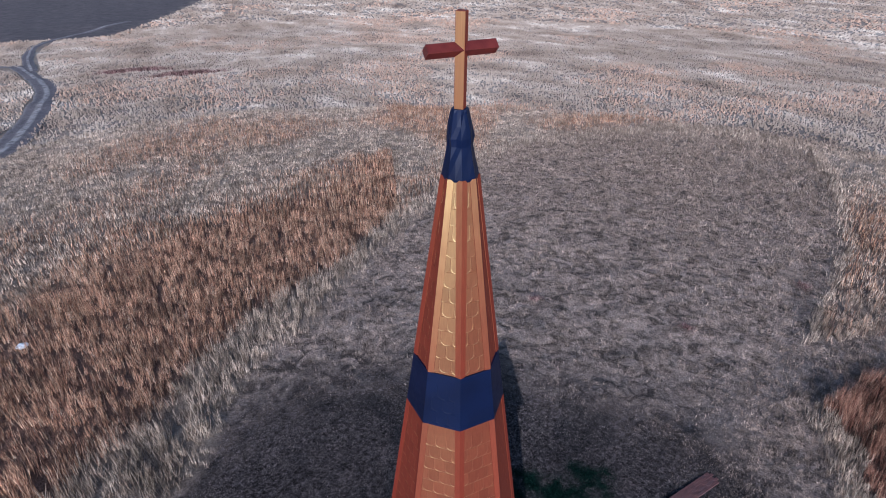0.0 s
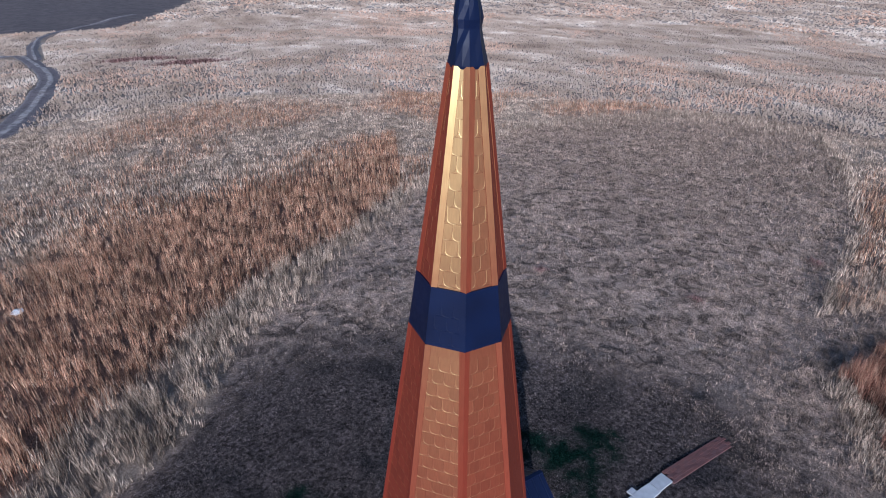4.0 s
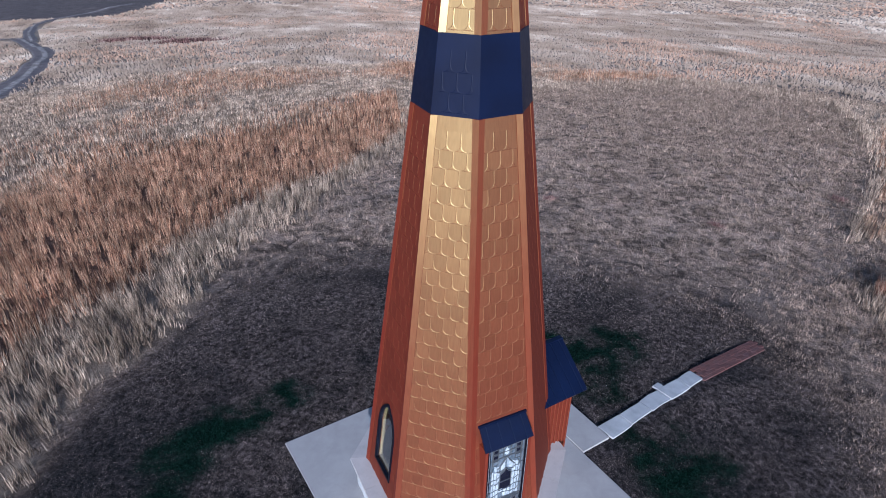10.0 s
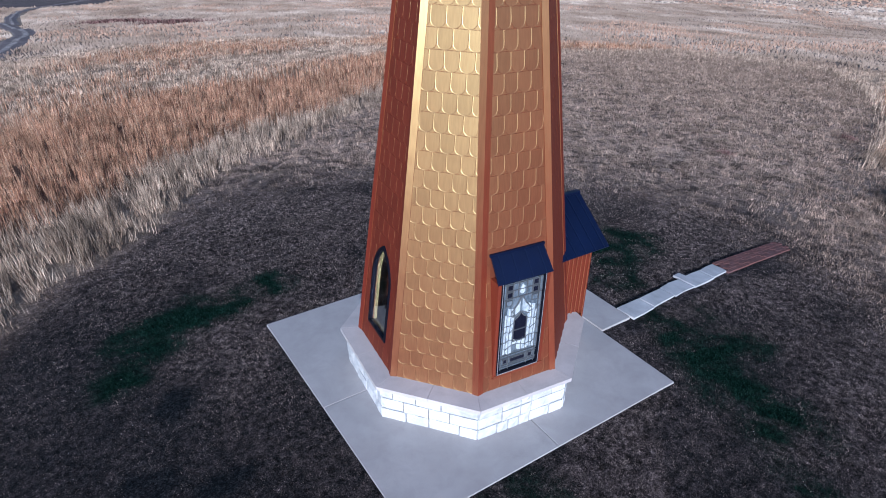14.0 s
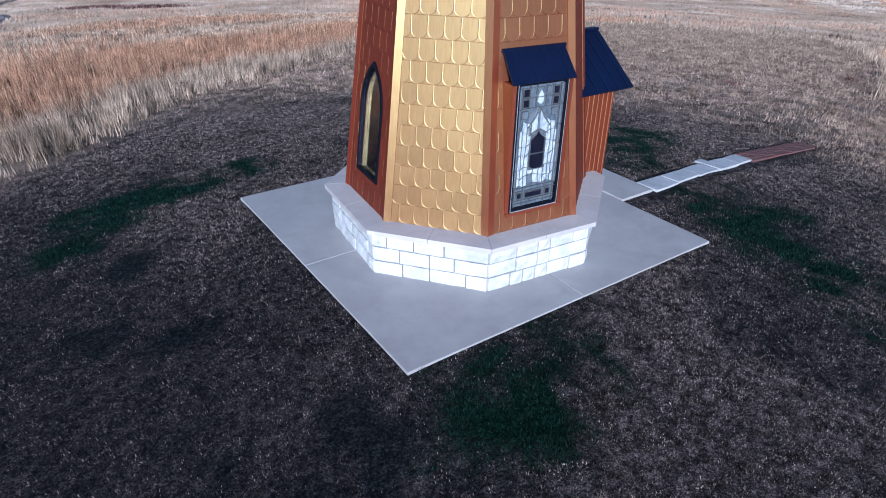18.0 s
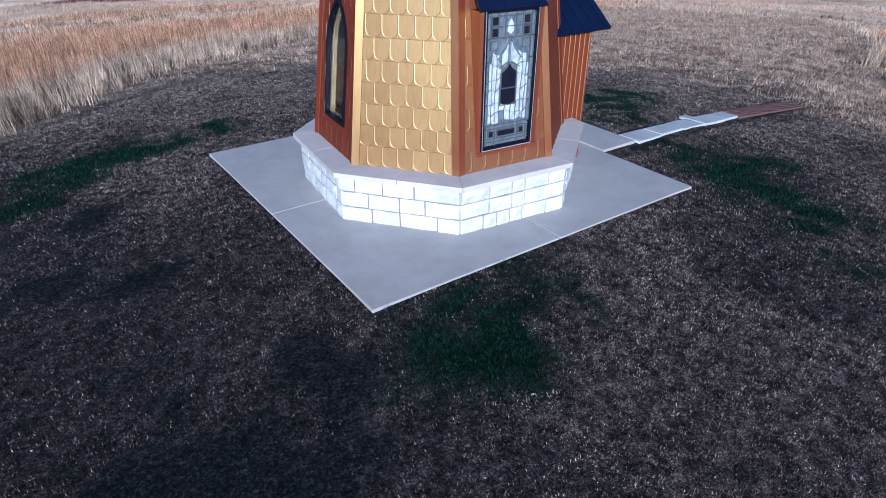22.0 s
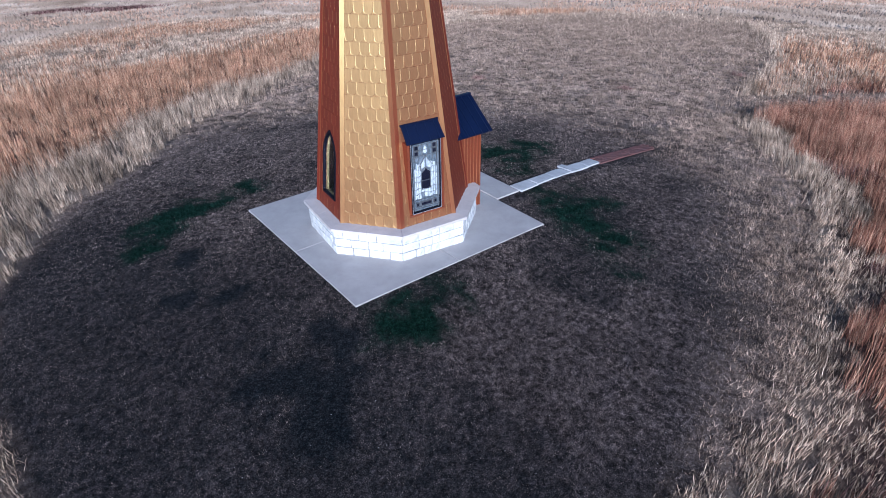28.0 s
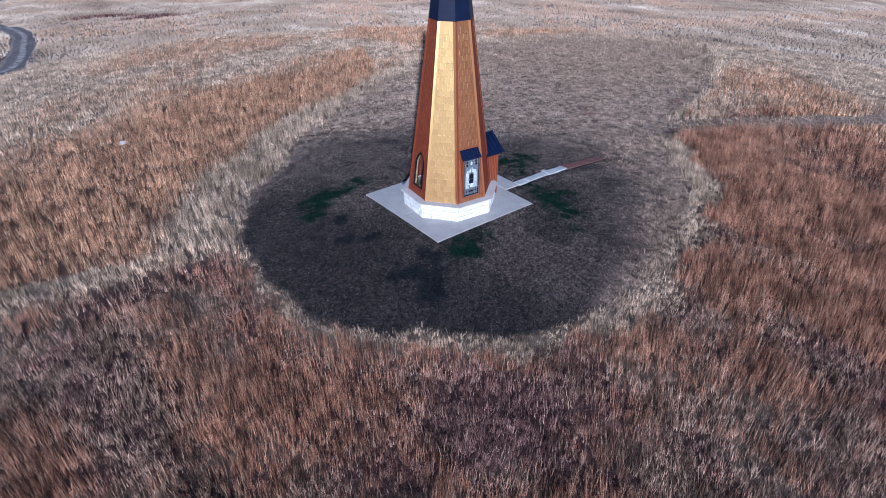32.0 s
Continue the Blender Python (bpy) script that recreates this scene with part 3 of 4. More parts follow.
sets = [scatter(440000, 8.6, 24, -185, 8, 16, 0.05), scatter(560000, 8, 31, -180, 180, 14, 0.065), scatter(420000, 31, 72, -8, 126, 8, 0.20), scatter(270000, 70, 235, 8, 106, 3, 0.5), scatter(95000, 215, 470, 8, 106, 2, 1.0)]
wid = [0.0105, 0.0145, 0.038, 0.26, 1.2]
hgt = [0.46, 0.62, 0.55, 0.55, 0.85]
RX, RL, SX, TX, BX, TAN, FAR, FARR = [], [], [], [], [], [], [], []
for (x, y), w, h in zip(sets, wid, hgt):
    q = zones(x, y)
    die = RNG.uniform(0, 1, len(x))
    ok = ((q["track"] < 0.2) | (die < 0.75)) & (q["road"] < 0.5) & (q["field"] < 0.5)
    tall = ok & (q["turf"] < die)
    rus = tall & (q["russet"] > RNG.uniform(0.05, 0.95, len(x)))
    lower = tall & (q["r"] < 33) & ((q["a"] < 8) | (q["a"] > 168))
    east = smooth(-7, 10, x + 0.3 * y)
    drift1 = clouds(x * 1.3 + 0.3 * y, y * 0.8, 3.0, 141, 4) + RNG.normal(0, 0.10, len(x)) + 0.24 * east - 0.055
    drift2 = clouds(x, y, 2.6, 131, 4) + RNG.normal(0, 0.10, len(x)) + 0.05 * smooth(-9, -16, y) - 0.06 * smooth(-6, -14, x)
    rim = q["out"] + (clouds(x, y, 1.5, 145) - 0.5) * 2.6 < 1.2 + 0.3 * smooth(4, 12, x) - 0.9 * smooth(-4, -8, x)
    rus = np.where(lower, (drift1 > 0.535) & ~rim, rus) & tall
    weeds = lower & ~rus & ~rim & (drift2 > 0.53)
    straw = tall & ~rus & ~weeds
    tan = straw & lower & ~rim & (drift2 < RNG.uniform(0.44, 0.62, len(x)))
    straw = straw & ~tan
    far_off = w > 0.1
    rise = h * RNG.uniform(0.45, 1.15, len(x)) * (0.3 + 0.5 * clouds(x, y, 3.5, 91) + 0.9 * clouds(x, y, 0.9, 93))
    rise = np.where(lower & rus, rise * 1.05, np.where(lower, rise * 0.72, rise))
    if far_off:
        FAR.append((x[straw], y[straw], rise[straw] * 0.7, np.full(straw.sum(), w)))
        FARR.append((x[rus], y[rus], rise[rus] * 0.8, np.full(rus.sum(), w)))
        continue
    up, dn = rus & ~lower, rus & lower
    RX.append((x[up], y[up], rise[up] * 1.1, np.full(up.sum(), w)))
    RL.append((x[dn], y[dn], rise[dn] * 1.2, np.full(dn.sum(), w * 0.85)))
    BX.append((x[weeds], y[weeds], rise[weeds] * 0.9, np.full(weeds.sum(), w)))
    TAN.append((x[tan], y[tan], rise[tan] * (0.45 + 0.4 * smooth(0.5, 2.5, q["out"][tan])), np.full(tan.sum(), w * 1.25)))
    low = np.where(np.hypot(x, y) < 40, 0.62, 0.5) + 0.42 * (1 - smooth(3.0, 6.0, q["out"])) * smooth(60, 75, q["a"]) * smooth(0.1, 0.9, q["out"]) + 0.5 * rim * smooth(9, 13, x)
    SX.append((x[straw], y[straw], (rise * low)[straw], np.full(straw.sum(), w * 1.15)))
    sh = ok & (q["turf"] >= die) & (q["lawn"] < RNG.uniform(0.2, 0.9, len(x)))
    TX.append((x[sh], y[sh], 0.13 * RNG.uniform(0.5, 1.4, sh.sum()) * (1 if w < 0.05 else 1.6), np.full(sh.sum(), w * 1.1)))


x, y = scatter(360000, 8, 74, 2, 92, 6, 0.10)
q = zones(x, y)
sh = (q["turf"] > 0.3) & (q["lawn"] < RNG.uniform(0.15, 0.85, len(x)))
tuft = np.where(RNG.uniform(0, 1, sh.sum()) < 0.14, 1.0, 0.0) * smooth(9, 13, q["r"][sh]) * (1 - smooth(24, 38, q["r"][sh]))
TX.append((x[sh], y[sh], RNG.uniform(0.5, 1.5, sh.sum()) * (0.05 + 0.0035 * q["r"][sh]) * (1 + 0.5 * tuft), (0.016 + 0.0007 * q["r"][sh]) * (1 + 0.4 * tuft)))
x, y = scatter(150000, 5.4, 11.5, -185, 20, 7, 0.04)
q = zones(x, y)
sh = (q["turf"] > 0.4) & (1 - q["lawn"] > RNG.uniform(0.0, 1.0, len(x)))
TX.append((x[sh], y[sh], np.repeat(RNG.uniform(0.3, 1.0, len(x) // 7), 7)[sh] * RNG.uniform(0.08, 0.22, sh.sum()), np.full(sh.sum(), 0.016)))


def merged(rows):
    """All rows of one kind, clear of the walk."""
    x, y, h, w = [np.concatenate(c) for c in zip(*rows)]
    clear = ~((x > 2.5) & (x < 10.6) & (np.abs(y - (-0.46 + (x - 3.5) * 0.168)) < 0.4))
    return x[clear], y[clear], h[clear], w[clear]


x, y, h, w = merged(RX)
blades("tall_russet_grass", x, y, h, w, 0.17, M_RUSSET, "tall dormant russet bluestem grass, standing thick")
x, y, h, w = merged(RL)
blades("dark_russet_grass", x, y, h, w, 0.16, M_RUSSET_LOW, "tall dark russet grass on the near slope")
x, y, h, w = merged(SX)
blades("straw_grass", x, y, h, w, 0.30, M_STRAW, "pale straw-coloured dry grass, bent and matted")
x, y, h, w = merged(TAN)
blades("tan_bunchgrass", x, y, h, w, 0.28, M_TAN, "bent tan bunchgrass at the foot of the knoll")
x, y, h, w = merged(BX)
blades("brown_weeds", x, y, h, w, 0.26, M_BRUSH, "tangled dark brown dried weeds among the grass", "weeds")
x, y, h, w = merged(FAR)
blades("far_grass", x, y, h, w, 0.4, M_FAR, "distant pale dry prairie grass", comb=0.6)
x, y, h, w = merged(FARR)
blades("far_russet_grass", x, y, h, w, 0.3, M_FAR_RUSSET, "distant russet prairie grass", comb=0.6)
x, y, h, w = merged(TX)
blades("short_dry_grass", x, y, h, w, 0.75, M_SHORT, "short dry grey-brown grass on the hilltop")
x, y = scatter(1150000, 2.6, 11.5, -180, 180, 4, 0.02)
q = zones(x, y)
CS, SN = math.cos(radians(-4.5)), math.sin(radians(-4.5))
off_slab = (np.abs((x + 0.03) * CS - (y - 0.095) * SN) > 2.72) | (np.abs((x + 0.03) * SN + (y - 0.095) * CS) > 2.72)
off_walk = ~((x > 2.5) & (x < 10.1) & (np.abs(y - (-0.46 + (x - 3.5) * 0.168)) < 0.36))
off_pad = ~((x > 2.5) & (x < 3.6) & (np.abs(y) < 1.05))
keep = off_slab & off_walk & off_pad & (q["lawn"] > RNG.uniform(0.1, 0.9, len(x)))
x, y, g = x[keep], y[keep], q["green"][keep]
isg = g > RNG.uniform(0.15, 0.9, len(x))
iss = (q["soil"][keep] > RNG.uniform(0.1, 0.9, len(x))) & ~isg
xs, ys = x[iss], y[iss]
blades("dark_turf", xs, ys, RNG.uniform(0.015, 0.04, len(xs)), np.full(len(xs), 0.009), 0.8, M_SOIL, "thin dark turf over bare soil")
isg, x, y = isg[~iss], x[~iss], y[~iss]
blades("mown_turf", x[~isg], y[~isg], RNG.uniform(0.02, 0.06, (~isg).sum()), RNG.uniform(0.009, 0.016, (~isg).sum()), 0.7, M_MOWN, "short mown brown turf round the tower")
blades("green_turf", x[isg], y[isg], RNG.uniform(0.04, 0.09, isg.sum()), np.full(isg.sum(), 0.009), 0.8, M_GREEN, "patches of dark green turf round the tower")

# pale pebbles and leaf scraps lying on the lawn
x, y = scatter(300, 3.6, 9.6, -180, 180)
zb = ground_z(x, y) + lumps(x, y) + 0.02
vs, fs = [], []
for i in range(len(x)):
    if abs(x[i]) < 2.95 and abs(y[i]) < 2.95 or (x[i] > 2.5 and abs(y[i] - (-0.50 + (x[i] - 3.4) * 0.165)) < 0.6):
        continue
    s, n = RNG.uniform(0.006, 0.013), len(vs)
    for dx, dy, dz in ((1, 0, 0), (0, 0.8, 0.1), (-1, 0.1, 0), (0, -0.7, 0), (0, 0, 0.7)):
        vs.append((x[i] + dx * s * RNG.uniform(0.6, 1.4), y[i] + dy * s * RNG.uniform(0.6, 1.4), zb[i] + dz * s))
    fs += [(n + a, n + (a + 1) % 4, n + 4) for a in range(4)] + [(n + 3, n + 2, n + 1, n)]
me = bpy.data.meshes.new("pebbles")
me.from_pydata(vs, [], fs)
me.materials.append(M_SLAB)
tagged(new("pebbles", me), "small pale pebbles and scraps strewn over the lawn", "pebbles", kind="stuff")

# dark brush on the far slope, a dark tuft on the hilltop and a pale rock in the tall grass
bx, by = [], []
for cx, cy, lx, ly in ((1.5, 129, 5.5, 0.9), (10.0, 117, 5.0, 0.9), (12.15, 12.95, 0.35, 0.22), (17.2, 7.8, 0.3, 0.3), (27.5, 8.5, 0.5, 0.4)):
    m = int(900 * lx * ly) + 160
    bx.append(cx + RNG.normal(0, 0.5, m) * lx), by.append(cy + RNG.normal(0, 0.5, m) * ly)
x, y = np.concatenate(bx), np.concatenate(by)
blades("dark_brush", x, y, np.where(y > 60, 0.9, 0.22) * RNG.uniform(0.5, 1.2, len(x)), np.where(y > 60, 0.10, 0.025), 0.5, M_BRUSH, "low dark brush among the dry grass", "brush")
rock = random.Random(3)
bm = bmesh.new()
bmesh.ops.create_icosphere(bm, subdivisions=2, radius=0.2)
for v in bm.verts:
    v.co = Vector((v.co.x * 1.3, v.co.y, v.co.z * 0.7)) * rock.uniform(0.85, 1.15)
pale = part("field_rock", bm, M_STONE)
pale.location = (-10.45, 21.8, float(ground_z(np.array(-10.45), np.array(21.8))) + 0.06)
tagged(pale, "small white rock showing among the tall russet grass", "rock")


# ---- tower ----
SIDE0, TAPER = 1.4827, 0.1039          # side of the octagon at the slab, and its loss per metre of height
LEAN_T = TAPER * 1.20711              # how far a face leans in per metre
LEN = math.sqrt(1 + LEAN_T ** 2)
A0 = SIDE0 * 1.20711
Z_FOOT, Z_BAND0, Z_BAND1, Z_TOP = 0.695, 7.93, 8.98, 12.33
TURN = -1.81                          # degrees by which the octagon is turned off the compass points
tower = thing("chapel_tower", "tall octagonal chapel steeple clad in copper fish-scale shingles", "steeple")
tower.rotation_euler = (0, 0, radians(TURN))


def face_m(i):
    """The frame of face i: x to the right, y up the slope, z outwards."""
    a = radians(225 + 45 * i)
    n = Vector((math.cos(a), math.sin(a), 0))
    u = Vector((0, 0, 1)).cross(n)
    v = (Vector((0, 0, 1)) - n * LEAN_T).normalized()
    w = u.cross(v)
    m = Matrix((u, v, w)).transposed().to_4x4()
    m.translation = n * A0
    return m


def half(y):
    return (SIDE0 - TAPER * y / LEN) / 2


def apoth(z):
    return A0 - LEAN_T * z


def arch(w, y0, spring, top, n=7):
    """Pointed arch outline, anticlockwise from the lower left."""
    rise = top - spring
    rad = (w * w + rise * rise) / (2 * w)
    pts = [(-w, y0), (w, y0)]
    a1 = math.asin(min(1, rise / rad))
    for k in range(n + 1):
        a = a1 * k / n
        pts.append((w - rad + rad * math.cos(a), spring + rad * math.sin(a)))
    pts += [(-px, py) for px, py in pts[2:-1][::-1]]
    return pts


ARCH_Y0, ARCH_SP, ARCH_TOP, ARCH_W = 1.10, 2.02, 2.60, 0.335
SG_W, SG_Z0, SG_Z1 = 0.36, 0.97, 2.60
panels = {}
for i in range(8):
    y0, y1 = Z_FOOT * LEN, Z_TOP * LEN
    outer = [(-half(y0), y0), (half(y0), y0), (half(y1), y1), (-half(y1), y1)]
    holes = []
    if i == 7:
        holes = [arch(ARCH_W, ARCH_Y0 * LEN, ARCH_SP * LEN, ARCH_TOP * LEN)]
    if i == 1:
        holes = [[(-SG_W - 0.05, SG_Z0 * LEN), (SG_W + 0.05, SG_Z0 * LEN), (SG_W + 0.05, SG_Z1 * LEN), (-SG_W - 0.05, SG_Z1 * LEN)]]
    bm = bmesh.new()
    plate(bm, outer, holes, -0.07, 0.0)
    panels[i] = part("wall_panel", bm, M_PANEL, tower)
    panels[i].matrix_local = face_m(i)

# navy sheet band and the ridge caps over the eight corners
for i in range(8):
    bm = bmesh.new()
    y0, y1 = Z_BAND0 * LEN, Z_BAND1 * LEN
    h0, h1 = half(y0) + 0.012, half(y1) + 0.012
    prism(bm, [(-h0, y0, 0.001), (h0, y0, 0.001), (h1, y1, 0.001), (-h1, y1, 0.001)], [(-h0, y0, 0.028), (h0, y0, 0.028), (h1, y1, 0.028), (-h1, y1, 0.028)])
    part("band_panel", bm, M_NAVY, tower, "dark navy sheet-metal band").matrix_local = face_m(i)
TRIM = 0.085


def trim_pts(i, y, w, rise):
    """Cross-section of the corner cap between face i and face i + 1 at slope height y."""
    m0, m1 = face_m(i), face_m(i + 1)
    h = half(y)
    w = min(w, h * 0.8)
    a = m0 @ Vector((h - w, y, 0.004))
    a2 = m0 @ Vector((h - w, y, 0.014))
    b = m1 @ Vector((-h + w, y, 0.014))
    b2 = m1 @ Vector((-h + w, y, 0.004))
    az = radians(225 + 45 * i + 22.5)
    out = Vector((math.cos(az), math.sin(az), 0))
    tip = m0 @ Vector((h, y, 0)) + out * (rise + 0.008)
    return [a, a2, tip, b, b2]


for i in range(8):
    for z0, z1 in ((Z_FOOT, Z_BAND0 - 0.003), (Z_BAND1 + 0.003, Z_TOP)):
        bm = bmesh.new()
        rows = ring(bm, [trim_pts(i, z * LEN, TRIM, 0.026) for z in np.linspace(z0, z1, 5)], close=False)
        bm.faces.new(rows[0][::-1]), bm.faces.new(rows[-1])
        bmesh.ops.recalc_face_normals(bm, faces=bm.faces)
        part("corner_trim", bm, M_TRIM, tower, "smooth copper corner cap")

# fish-scale shingles
TW, TH = 0.205, 0.262


def shingle_mesh(cut_lo=None, cut_hi=None):
    """A rounded metal shingle with a pressed rim; cut lines are (x at y=0, x at y=TH)."""
    bm = bmesh.new()
    rad, w, top = 0.086, TW / 2 - 0.0008, TH + 0.010
    out = [(-w, top)]
    out += [(-w + rad - rad * math.cos(t), rad - rad * math.sin(t)) for t in np.linspace(0, math.pi / 2, 5)]
    out += [(w - rad + rad * math.sin(t), rad - rad * math.cos(t)) for t in np.linspace(0, math.pi / 2, 5)]
    out += [(w, top)]

    def inset(d):
        return [(px * (w - d) / w, d + (py - 0) * (top - d) / top) for px, py in out]

    def lift(pts, h):
        return [(px, py, 0.0012 + h + 0.0028 * (1 - py / top)) for px, py in pts]
    rows = ring(bm, [[(px, py, 0.0) for px, py in out], lift(out, 0.0016), lift(inset(0.0014), 0.0021), lift(inset(0.0032), 0.0018), lift(inset(0.0052), 0.0007), lift(inset(0.0075), 0.0001)], close=False)
    for f in bm.faces:
        f.smooth = True
    bm.faces.new(rows[-1])
    for cut, sign in ((cut_lo, -1), (cut_hi, 1)):
        if cut:
            p, q = Vector((cut[0], 0, 0)), Vector((cut[1], TH, 0))
            nrm = Vector((0, 0, 1)).cross(q - p) * -sign
            if nrm.x * sign < 0:
                nrm = -nrm
            bmesh.ops.bisect_plane(bm, geom=bm.verts[:] + bm.edges[:] + bm.faces[:], plane_co=p, plane_no=nrm, clear_outer=True)
    for f in bm.faces:
        f.normal_update()
        if f.normal.z < 0:
            f.normal_flip()
    if sum(f.normal.z * f.calc_area() for f in bm.faces) < 0:
        bmesh.ops.reverse_faces(bm, faces=bm.faces)
    return bm


def to_mesh(bm, name, mat):
    me = bpy.data.meshes.new(name)
    bm.to_mesh(me)
    bm.free()
    me.materials.append(mat)
    return me


WHOLE = to_mesh(shingle_mesh(), "shingle", M_TILE)
WHOLE_NAVY = to_mesh(shingle_mesh(), "shingle", M_NAVY)


def shingle_face(i):
    rest = bmesh.new()
    single = i in (0, 1, 7)
    row = 0
    y = Z_FOOT * LEN + 0.004
    while y < Z_TOP * LEN - 0.1:
        z = y / LEN
        in_band = Z_BAND0 - 0.22 < z < Z_BAND1 - 0.02
        on_band = i == 0 and Z_BAND0 + 0.01 < z < Z_BAND1 - 0.24
        if not in_band or on_band:
            shift = 0.5 if row % 2 else 0.0
            for c in range(-5, 6):
                x = (c + shift) * TW
                lim0, lim1 = half(y) - TRIM - 0.002, half(y + TH) - TRIM - 0.002
                spans = [(-lim0, -lim1, lim0, lim1)]
                if i == 1 and SG_Z0 - 0.17 < z < SG_Z1 + 0.25:
                    spans = [(-lim0, -lim1, -SG_W - 0.10, -SG_W - 0.10), (SG_W + 0.10, SG_W + 0.10, lim0, lim1)]
                if i == 3 and z < 2.55:
                    spans = []
                for a0, a1, b0, b1 in spans:
                    if x + TW / 2 < min(a0, a1) + 0.012 or x - TW / 2 > max(b0, b1) - 0.012:
                        continue
                    if b0 - a0 < 0.03 or b1 - a1 < 0.02:
                        continue
                    lo = (a0 - x, a1 - x) if x - TW / 2 < max(a0, a1) else None
                    hi = (b0 - x, b1 - x) if x + TW / 2 > min(b0, b1) else None
                    if i == 7 and ARCH_Y0 - 0.32 < z < ARCH_TOP + 0.08:
                        w = ARCH_W + 0.065 if z < ARCH_SP - 0.1 else (ARCH_W + 0.065) * max(0.0, 1 - ((z + 0.1 - ARCH_SP) / 0.68) ** 2)
                        if w > 0.02:
                            if abs(x) < w - 0.02:
                                continue
                            if x > 0 and x - TW / 2 < w:
                                lo = (w - x, w - x)
                            if x < 0 and x + TW / 2 > -w:
                                hi = (-w - x, -w - x)
                    m = Matrix.Translation((x, y, 0.0272 if on_band else 0.001))
                    if single:
                        me = (WHOLE_NAVY if on_band else WHOLE) if not lo and not hi else to_mesh(shingle_mesh(lo, hi), "shingle", M_NAVY if on_band else M_TILE)
                        if len(me.polygons):
                            shared("shingle", me, panels[i], m)
                    else:
                        one = shingle_mesh(lo, hi)
                        bmesh.ops.transform(one, matrix=m, verts=one.verts)
                        tmp = bpy.data.meshes.new("tmp")
                        one.to_mesh(tmp)
                        one.free()
                        rest.from_mesh(tmp)
                        bpy.data.meshes.remove(tmp)
        if single and (not in_band or on_band) and not (i == 1 and 0.75 < z < 2.9) and not (i == 7 and 0.9 < z < 2.7):
            lim = half(y) - TRIM - 0.002
            lift = 0.0272 if on_band else 0.001
            bm = bmesh.new()
            ring(bm, [[(-lim, y - 0.005, lift), (lim, y - 0.005, lift)], [(-lim, y - 0.003, lift + 0.0062), (lim, y - 0.003, lift + 0.0062)], [(-lim, y + 0.002, lift + 0.0062), (lim, y + 0.002, lift + 0.0062)], [(-lim, y + 0.006, lift), (lim, y + 0.006, lift)]], close=False)
            for f in bm.faces:
                f.normal_update()
                if f.normal.z < 0:
                    f.normal_flip()
            part("hem", bm, M_NAVY if on_band else M_TILE, panels[i])
        y += TH
        row += 1
    if single:
        rest.free()
    else:
        tagged(part("shingles", rest, M_TILE, panels[i]), kind="stuff")


# spire cap of folded navy sheet
bm = bmesh.new()
rng = random.Random(4)
loops = []
for z, rr in ((12.29, 0.282), (12.33, 0.286), (12.6, 0.240), (12.80, 0.196), (12.92, 0.206), (13.1, 0.180), (13.27, 0.136), (13.33, 0.124)):
    pts = []
    for k in range(16):
        a = radians(247.5 + 22.5 * k)
        f = rr * (1.0 if k % 2 == 0 else 0.93) * (1 + (rng.uniform(-0.07, 0.07) if z > 12.45 else 0))
        slide = 0.022 * max(0.0, min(1.0, (z - 12.3) / 0.9))
        pts.append((f * math.cos(a) - slide, f * math.sin(a) + slide * 0.6, z))
    loops.append(pts)
rows = ring(bm, loops)
bm.faces.new(rows[-1]), bm.faces.new(rows[0][::-1])
part("spire_cap", bm, M_NAVY, tower, "crumpled dark navy sheet-metal cap")

# cross on the spire
cross = thing("cross", "plain copper-clad cross standing on the spire cap", "cross", (-0.022, 0.013, 13.25))
bm = bmesh.new()
box(bm, -0.070, 0.070, -0.070, 0.070, 0, 1.385, 0.006, pose(0, 0, 0, 0, 0, 42))
part("post", bm, M_TRIM, cross)
for s in (-1, 1):
    bm = bmesh.new()
    # square beam set on edge, mitred to the corner of the post
    r, cut = 0.103, 0.100
    inner = [(s * (cut - abs(p) * 0.97), p, q) for p, q in ((0, r), (-r, 0), (0, -r), (r, 0))]
    prism(bm, inner, [(s * 0.535, p, q) for _, p, q in inner])
    bmesh.ops.bevel(bm, geom=bm.edges[:], offset=0.005, segments=1, affect="EDGES")
    bmesh.ops.recalc_face_normals(bm, faces=bm.faces)
    arm = part("arm", bm, M_ARM, cross, "reddish copper cross arm")
    arm.matrix_local = pose(0, 0, 0.89, 0, 0, -3)


# ---- windows ----
def arched_window():
    win = new("arched_window")
    win.parent = panels[7]
    win["label"] = "narrow pointed-arch window in a dark frame"
    bm = bmesh.new()
    plate(bm, arch(ARCH_W + 0.02, ARCH_Y0 * LEN - 0.025, ARCH_SP * LEN, ARCH_TOP * LEN + 0.035), [arch(ARCH_W - 0.02, ARCH_Y0 * LEN + 0.022, ARCH_SP * LEN, ARCH_TOP * LEN - 0.03)], -0.05, 0.022)
    part("window_frame", bm, M_NAVY_FRAME, win)
    bm = bmesh.new()
    plate(bm, arch(ARCH_W - 0.03, ARCH_Y0 * LEN + 0.03, ARCH_SP * LEN, ARCH_TOP * LEN - 0.045), [], -0.030, -0.022)
    pane = part("pane", bm, M_GLASS, win)
    pane.visible_shadow = False
    bm = bmesh.new()
    plate(bm, arch(ARCH_W + 0.03, ARCH_Y0 * LEN - 0.03, ARCH_SP * LEN, ARCH_TOP * LEN + 0.04), [arch(ARCH_W, ARCH_Y0 * LEN, ARCH_SP * LEN, ARCH_TOP * LEN)], -0.135, -0.072)
    part("reveal", bm, M_PINE, win, "pale pine window reveal")


arched_window()


